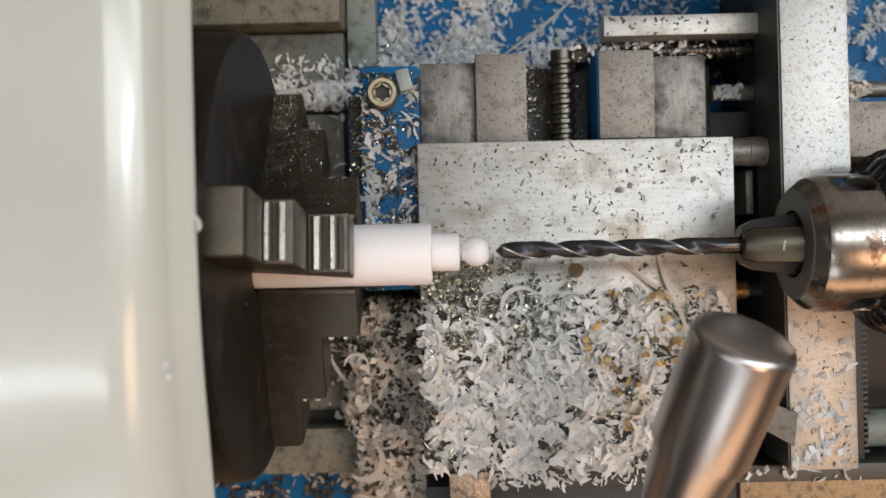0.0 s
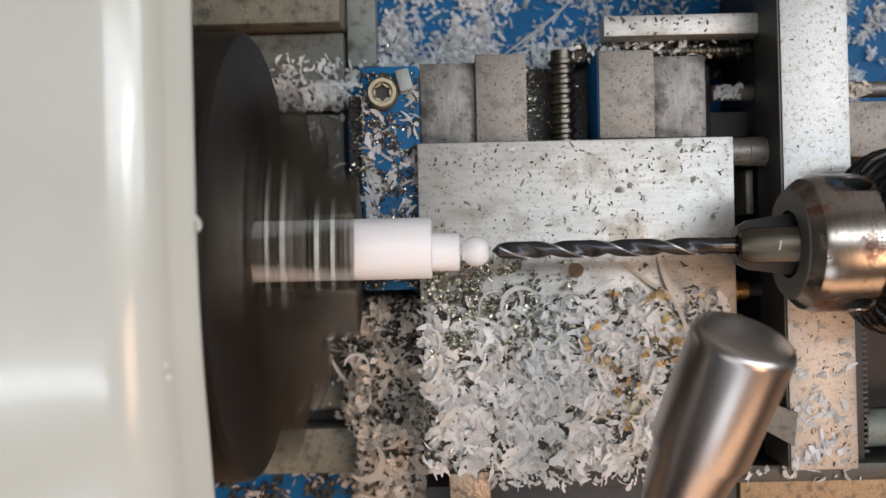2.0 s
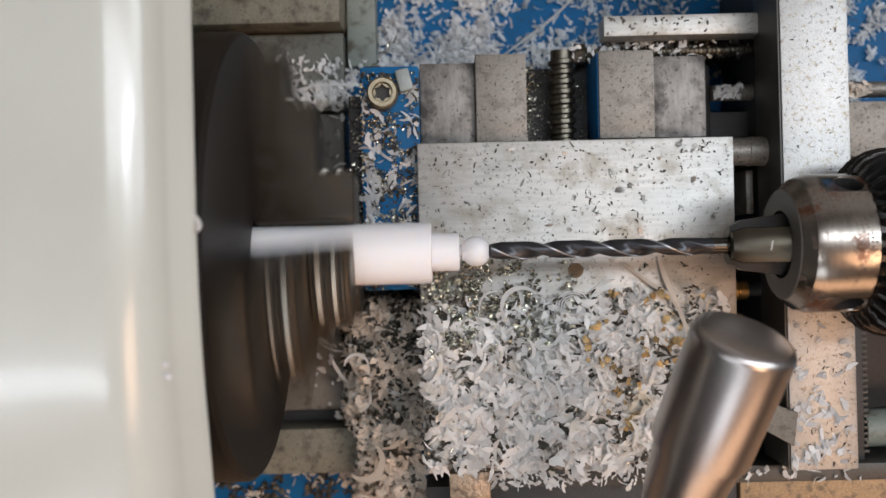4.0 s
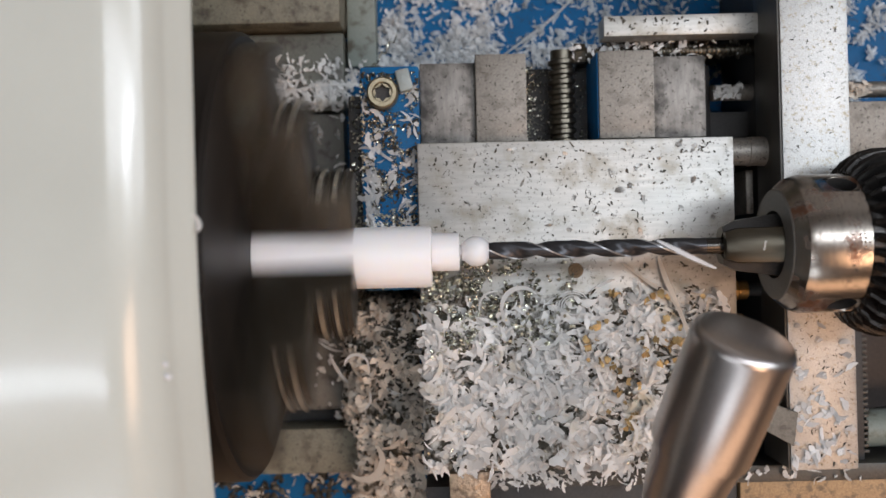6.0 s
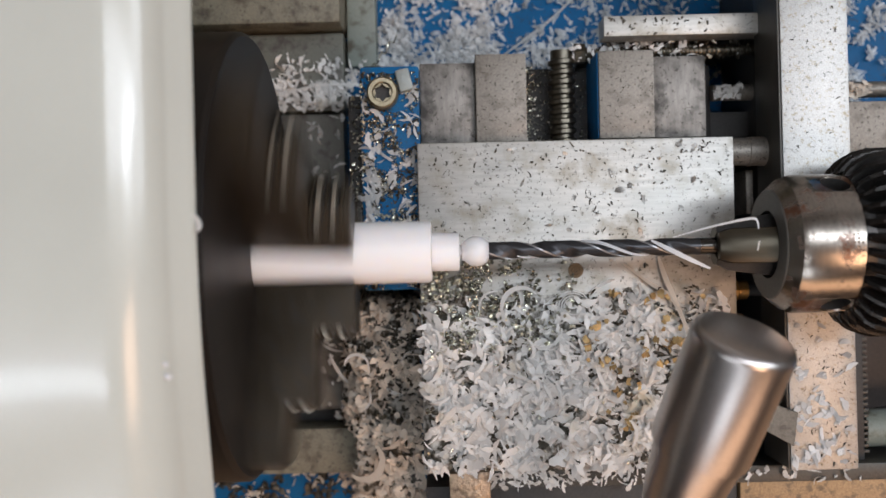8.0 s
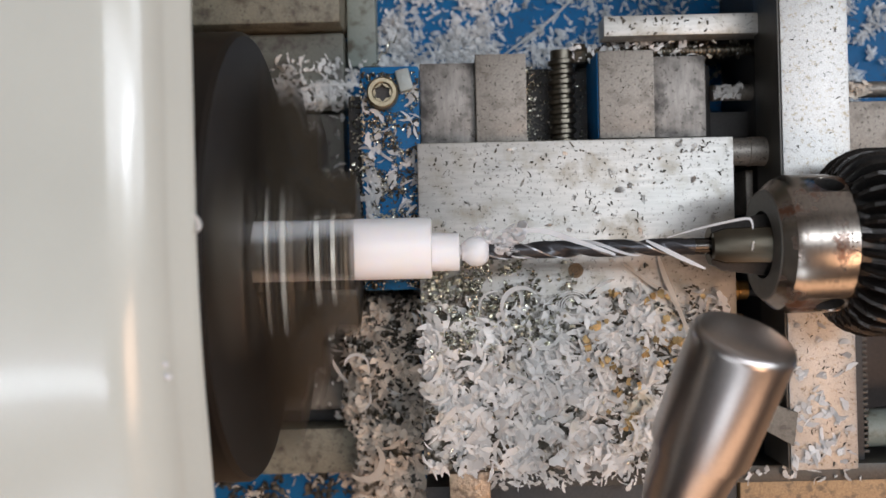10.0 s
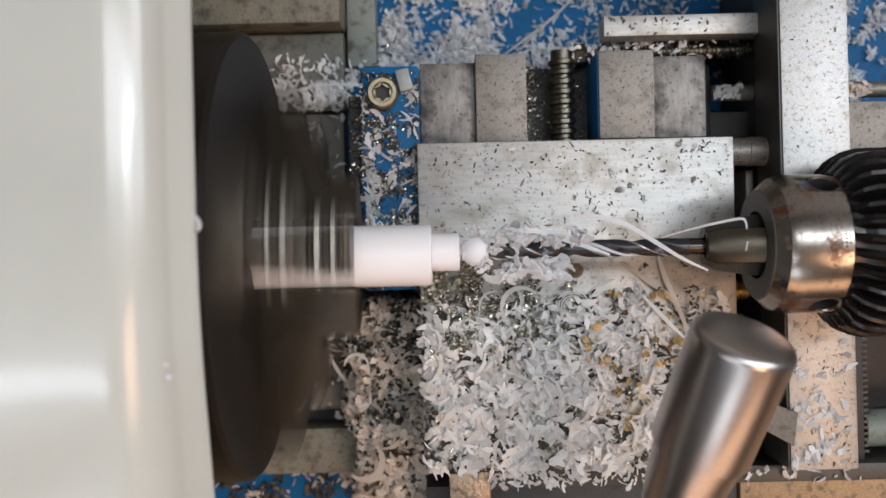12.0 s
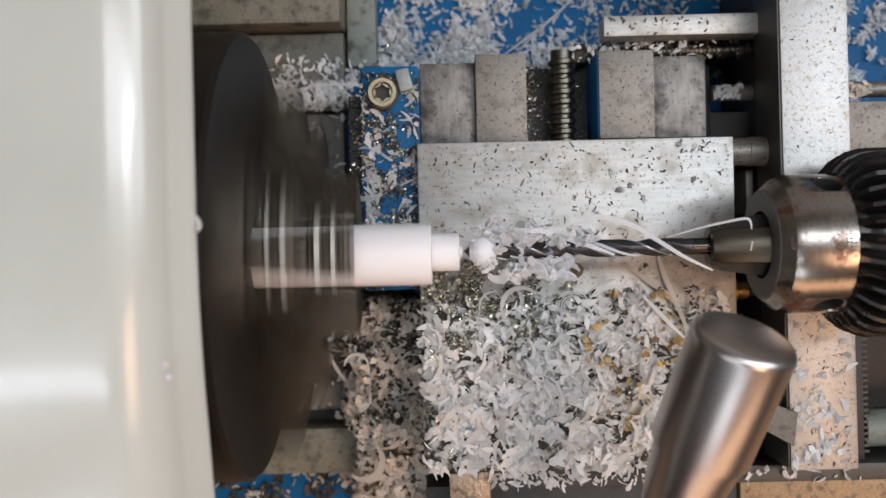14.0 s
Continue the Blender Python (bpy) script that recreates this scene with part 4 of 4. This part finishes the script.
flakes("oily_swarf", M_DARKCHIP, "dark swarf showing between the plastic shavings", "swarf", scatter(420, -30, 72, -57, -10, lambda x, y: (slide_heap(x, y) if x > -6.3 else side_heap(x, y)) + 1.2, clumped(6.0, 0.48, 0.62, 33.0), 41, 1.2), (0.6, 2.4), (0.3, 1.1), (0.6, 3.6), 23)
flakes("oily_swarf", M_DARKCHIP, "dark specks of swarf on the ground steel blocks", "swarf", scatter(90, 10, 57, 30, 52, -31, lambda x, y: 1.0 if (x < 23 or x > 43) else 0.0, 42, 0.0), (0.2, 0.6), (0.1, 0.3), (0.2, 2.2), 24)


def strand(points, width, label, base_z, mat=None, thick=0.2):
    t = thing("plastic_strand", (points[0][0], points[0][1], base_z), label, "strand", "long plastic strands")
    pts = []
    v = [Vector(p) for p in points]
    for i in range(len(v) - 1):
        a, b, c, d = v[max(i - 1, 0)], v[i], v[i + 1], v[min(i + 2, len(v) - 1)]
        for k in range(8):
            u = k / 8
            pts.append(0.5 * (2 * b + (c - a) * u + (2 * a - 5 * b + 4 * c - d) * u * u + (3 * b - a - 3 * c + d) * u ** 3))
    pts.append(v[-1])
    part("strip", ribbon(pts, width, thick), mat or M_WHITECHIP, t)
    return t


for row, w in CURLS:
    strand(row, w, "long curled white plastic shaving on the heap", row[0][2] - 1, thick=0.1)
strand([(46.5, -4.0, -24.5), (53, -9.0, -23.6), (58.8, -13.4, -22.4), (61.5, -20, -20.6), (63.2, -27, -19.8)], 1.2, "long pale plastic strand lying on the slide", Z_BLOCK, M_OIL_SHADE_CHIP)
strand([(56.0, -2.6, -24.5), (57.6, -8.5, -23.4), (60.3, -15.5, -21.6)], 1.4, "short pale plastic strand crossing a longer one", Z_BLOCK, M_OIL_SHADE_CHIP)
strand([(20, 61, -74), (28, 66.5, -73.4), (36, 72.5, -73.6), (44, 80, -74)], 0.9, "straight white plastic strand lying on the blue tray", Z_TRAY)
strand([(-43, 49.5, -61), (-34, 50.8, -60.4), (-22, 50.2, -60.6)], 0.9, "pale plastic strand over the rear bed way", -62)
strand([(-23.2 + 5.2 * math.cos(radians(a)), -57.0 + 5.4 * math.sin(radians(a)), -38.5 + a * 0.004) for a in range(-130, 60, 18)], 2.0, "curled pale plastic ring on the swarf heap", -60, M_OIL_SHADE_CHIP, 0.5)
chunk = thing("plastic_offcut", (-9.3, 45.5, -30), "chunky translucent white plastic offcut beside the screw", "offcut")
part("offcut", box(-11.2, -7.4, 42.6, 48.6, -29.95, -27.2, 0.8, 14), M_PEARL, chunk)
strand([(-42.3, 7.5, 57.6), (-41.6, 6.6, 57.0), (-41.3, 5.4, 57.3), (-41.7, 4.6, 57.8)], 0.9, "small white shaving stuck to the guard edge", 56)
for k, r in enumerate((4.3, 3.7, 3.0, 2.4)):
    strand([(33.2 + r * math.cos(radians(a)), -14.8 + r * 0.9 * math.sin(radians(a)), -22.6 + 0.3 * k) for a in range(20 + 25 * k, 300 + 20 * k, 25)], 0.5, "tightly curled plastic strand on the slide", Z_BLOCK, thick=0.12)
strand([(-19.5 + 0.75 * i, 53 + 0.95 * i + 0.9 * math.sin(i * 1.9), -50 + 1.0 * math.cos(i * 1.9)) for i in range(12)], 0.5, "thin wavy metal spiral over the plate edge", -55, M_METALCHIP, 0.1)

flakes("metal_shavings", M_BAR, "flat grey metal flakes stuck to the slide", "shavings", scatter(32, -4, 74, -4, 27, Z_BLOCK, lambda x, y: 1.0, 61, 0.0), (0.8, 2.8), (0.5, 1.5), (0.1, 0.6), 61)
flakes("oily_swarf", M_HEAP, "small grey and olive swarf crumbs on the slide", "swarf", scatter(260, -5, 75, -9, 27.5, Z_BLOCK, lambda x, y: 0.3 + 0.7 * smooth(0.45, 0.6, bumps(x, y, 10.0, 50.0)), 62, 0.0), (0.2, 0.9), (0.2, 0.6), (0.4, 2.5), 62)


def metal_dust():
    """Fine bright dust that sticks to the oily side of one jaw and to the chuck face."""
    rng = random.Random(5)
    bm = bmesh.new()

    def speck(x, y, z, m):
        r = rng.uniform(0.035, 0.10)
        v = [bm.verts.new(m @ Vector((x + rng.gauss(0, r), y + rng.gauss(0, r), z + rng.gauss(0, r)))) for _ in range(4)]
        for i, j, k in ((0, 1, 2), (0, 1, 3), (0, 2, 3), (1, 2, 3)):
            bm.faces.new((v[i], v[j], v[k]))

    m = Matrix.Rotation(radians(240), 4, "X")
    for _ in range(5200):
        r = 10 + 38.5 * rng.random() ** 0.8
        x_end = -20.3 if r < STEP_1 else -29.2 if r < STEP_2 else -36.4
        speck(rng.uniform(-43.2, x_end), -6.52, r, m)
    for _ in range(260):
        a, r = rng.uniform(0.2, 6.1), rng.uniform(14, 48)
        speck(-42.87, r * math.cos(a), r * math.sin(a), Matrix.Identity(4))
    part("metal_dust", bm, M_METALCHIP, chuck, "fine bright metal dust stuck in oil", smooth=False, kind="stuff")


metal_dust()

# ---- shavings that the drill brings out ----


def carried(name, bm, base, label, group):
    t = thing(name, base, label, "shaving", group)
    for piece in bm if isinstance(bm, list) else [bm]:
        part("curl", piece, M_CURL, t)
    return t


def helix(x0, x1, radius, phase, up=0.0):
    n = max(8, int((x1 - x0) * 2))
    return [(x0 + (x1 - x0) * i / n, (radius + up * math.sin(math.pi * i / n)) * math.cos(2 * math.pi * (x0 + (x1 - x0) * i / n - TIP) / PITCH + phase),
             (radius + up * math.sin(math.pi * i / n)) * math.sin(2 * math.pi * (x0 + (x1 - x0) * i / n - TIP) / PITCH + phase)) for i in range(n + 1)]


def curve(points, width, thick=0.16):
    v = [Vector(p) for p in points]
    pts = []
    for i in range(len(v) - 1):
        a, b, c, d = v[max(i - 1, 0)], v[i], v[i + 1], v[min(i + 2, len(v) - 1)]
        for k in range(6):
            u = k / 6
            pts.append(0.5 * (2 * b + (c - a) * u + (2 * a - 5 * b + 4 * c - d) * u * u + (3 * b - a - 3 * c + d) * u ** 3))
    pts.append(v[-1])
    return ribbon(pts, width, thick)


def crumb(centre, size, seed):
    """A crumpled lump of short curls."""
    rng = random.Random(seed)
    out = []
    for _ in range(14):
        c = Vector(centre) + Vector((rng.uniform(-1, 1), rng.uniform(-1, 1), rng.uniform(-0.6, 0.6))) * size * 0.75
        a0, r, step = rng.uniform(0, 6.28), size * rng.uniform(0.3, 1.1), rng.uniform(0.15, 0.5)
        e1 = Vector((rng.gauss(0, 1), rng.gauss(0, 1), rng.gauss(0, 0.6))).normalized()
        e2 = e1.orthogonal().normalized()
        lean = e1.cross(e2)
        bm = ribbon([c + r * (e1 * (math.cos(a0 + k * step) - math.cos(a0 + 3 * step)) + e2 * (math.sin(a0 + k * step) - math.sin(a0 + 3 * step))) + lean * rng.gauss(0, 0.12) for k in range(7)], size * rng.uniform(0.35, 0.95), 0.1, lean)
        out.append(bm)
    return out


# Each row: the shaving, the time at which it begins to come out, the time at which it has come out, how far inside the rod it waits.
# Places are for the drill at its first position; the drill takes the shavings along.
SHED = []


def shed(ob, begin, done, inside, path="flute"):
    SHED.append((ob, begin, done, inside, path))


DRILL_CURLS = "curls on the drill"
shed(carried("drill_shaving", curve([(54.0, 1.6, 1.9), (57.5, -0.3, 2.6), (62.5, -2.9, 2.8), (67.5, -5.2, 2.0)], 1.1), (60, 0, 0), "white plastic ribbon leaving the flute towards the chuck", DRILL_CURLS), 5.5, 6.0, 110, "straight")
shed(carried("drill_shaving", curve([(59.2, 2.2, 1.5), (65.0, 3.9, 4.5), (71.0, 5.3, 6.9), (75.6, 6.0, 7.6), (76.6, 5.2, 7.8), (76.8, 3.6, 7.9)], 0.6), (66, 0, 0), "thin white plastic strand bent against the chuck jaw", DRILL_CURLS), 6.2, 6.8, 118, "straight")
shed(carried("drill_shaving", ribbon(helix(23, 56, 1.75, -0.157), 0.8, 0.12), (40, 0, 0), "white plastic ribbon lying in the drill flute", DRILL_CURLS), 6.3, 7.4, 62)
shed(carried("drill_shaving", crumb((20.5, 1.2, 2.2), 2.2, 1), (20, 0, 0), "crumpled white plastic curls around the drill", DRILL_CURLS), 8.0, 9.0, 30, "straight")
shed(carried("drill_shaving", crumb((23.5, 4.0, 1.8), 2.4, 2), (23, 0, 0), "crumpled white plastic curls around the drill", DRILL_CURLS), 8.4, 9.6, 34, "straight")
shed(carried("drill_shaving", curve([(20.5, 4.6, 1.5), (25, 4.6, 2.8), (31, 4.2, 3.0), (36, 2.5, 2.8), (42, 0.4, 2.6), (47, -1.5, 1.8)], 1.3), (30, 0, 0), "twisted white plastic ribbon along the drill", DRILL_CURLS), 8.6, 10.0, 55, "straight")
shed(carried("drill_shaving", crumb((33.5, 1.3, 2.4), 2.5, 3), (33, 0, 0), "crumpled white plastic curls around the drill", DRILL_CURLS), 9.2, 10.3, 45, "straight")
for n_, (x_, y_, z_, size_, t0, t1) in enumerate(((16.5, 3.6, 1.6, 2.2, 9.0, 9.9), (17.0, -3.0, 1.4, 2.2, 9.4, 10.2), (29.0, 3.8, 1.6, 2.4, 10.5, 11.2), (31.5, -4.4, 0.6, 2.7, 10.8, 11.4),
                                                  (22.5, -5.2, 0.0, 2.6, 11.0, 11.5), (26.0, 1.0, 2.4, 2.0, 10.4, 11.0), (20.0, 5.6, 0.8, 2.0, 11.6, 12.3))):
    shed(carried("drill_shaving", crumb((x_, y_, z_), size_, 20 + n_), (x_, 0, 0), "crumpled white plastic curls around the drill", DRILL_CURLS), t0, t1, 90, "straight")
shed(carried("drill_shaving", crumb((27.5, -4.0, 0.4), 2.8, 4), (28, 0, 0), "white plastic curls hanging below the drill", DRILL_CURLS), 10.9, 11.4, 40, "straight")
shed(carried("drill_shaving", crumb((36.0, -4.6, -0.5), 3.0, 5), (36, 0, 0), "white plastic curls hanging below the drill", DRILL_CURLS), 10.8, 11.4, 48, "straight")
shed(carried("drill_shaving", crumb((40.0, 2.6, 3.0), 2.7, 6), (40, 0, 0), "large crumpled white plastic curl on the drill", DRILL_CURLS), 10.6, 11.4, 52, "straight")
shed(carried("drill_shaving", curve([(38.0, 2.4, 3.2), (37.6, 5.0, 3.8), (39.5, 7.0, 4.4), (44.0, 7.2, 5.0), (50.5, 5.2, 5.0), (57.0, 1.2, 4.6), (63, -2.5, 3.6), (69.5, -5.6, 2.2)], 1.15), (52, 0, 0), "white plastic ribbon arched over the drill", DRILL_CURLS), 10.9, 11.4, 112, "straight")


# ---- what moves ----
FEED = [(0.0, 0.0), (0.5, 0.0), (1.0, -0.35), (1.5, -0.4), (2.0, -0.9), (2.5, -1.65), (3.0, -2.15), (5.5, -3.8), (6.0, -4.4), (6.5, -5.2), (7.0, -5.45),
        (7.5, -5.55), (8.0, -5.85), (10.5, -7.5), (11.0, -7.9), (11.5, -8.15), (12.0, -8.5), (12.5, -8.8), (13.0, -9.25), (13.5, -9.3), (13.7, -9.2), (14.0, -7.4)]
TURNS = [(0.4, 0), (0.5, 0), (1.0, 0), (1.5, -2), (2.0, 0), (2.5, 6), (3.0, 4), (3.5, 0), (4.0, 30), (4.5, 0), (5.0, 40), (5.5, 55), (6.0, 62), (6.5, 60), (7.0, 55),
         (7.5, 50), (8.0, -30), (8.5, 0), (9.0, 30), (9.5, 0), (10.0, 10), (10.5, -4), (11.0, -2), (11.5, 0), (12.0, 0), (12.5, 5), (13.0, 6), (13.5, 12), (14.0, 3)]


def feed_at(t):
    for (a, u), (b, v) in zip(FEED, FEED[1:]):
        if a <= t <= b:
            return u + (v - u) * (t - a) / (b - a)
    return FEED[-1][1]


def spindle_rows():
    """The spindle stands still for 0.4 s, then runs at about 320 turns a minute."""
    start = -8.0
    rows = [(0.0, start), (0.3, start), (0.4, start + 3.0)]
    angle = start + 3.0
    for (a, u), (b, v) in zip(TURNS, TURNS[1:]):
        steps = round((b - a) * FPS)
        total = (start + v - angle) % 120
        while total < 62 * steps:
            total += 120
        for i in range(1, steps + 1):
            rows.append((a + (b - a) * i / steps, angle + total * i / steps))
        angle += total
    return rows


def motions():
    spin = [(t, pose(0, 0, AXIS, a, 0, 0)) for t, a in spindle_rows()]
    walk(chuck, spin)
    walk(work, spin)
    walk(dchuck, [(t, pose(0.100 + x / 1000, 0, AXIS)) for t, x in FEED])
    walk(drill, [(t, pose(0.060 + x / 1000, 0, AXIS)) for t, x in FEED])
    for ob, begin, done, inside, path in SHED:
        home = ob.location.copy()

        spread = [v.co for curl in ob.children for v in curl.data.vertices]
        mid_y = (max(c.y for c in spread) + min(c.y for c in spread)) / 2
        mid_z = (max(c.z for c in spread) + min(c.z for c in spread)) / 2

        def row(t, share):
            """share: 1 deep inside the rod, 0 in its place on the drill"""
            back, off = inside * share, min(1.0, share * 2.5)
            angle = -360 * back / PITCH if path == "flute" else 0
            return (t, pose(home.x + (feed_at(t) - back) / 1000, home.y - mid_y * off, home.z - mid_z * off, angle))

        steps = [row(0.0, 1.0), row(begin, 1.0)]
        steps += [row(begin + (done - begin) * i / 30, 1 - i / 30) for i in range(1, 31)]
        steps += [row(t, 0) for t, x in FEED if t > done + 0.05]
        if ob.name == "drill_shaving":  # the first ribbon drops on the heap when the long one springs up
            steps = [r for r in steps if r[0] < 11.0] + [row(11.0, 0), (11.3, pose(home.x - 0.004, home.y - 0.016, home.z - 0.0225, 0, 0, -20)), (14.0, pose(home.x - 0.004, home.y - 0.016, home.z - 0.0225, 0, 0, -20))]
        walk(ob, steps)
    walk(bead, [(0.0, pose(0.0077, 0, AXIS)), (13.6, pose(0.0077, 0, AXIS)), (13.75, pose(0.0079, 0, AXIS)), (14.0, pose(0.0094, 0, AXIS))])



motions()
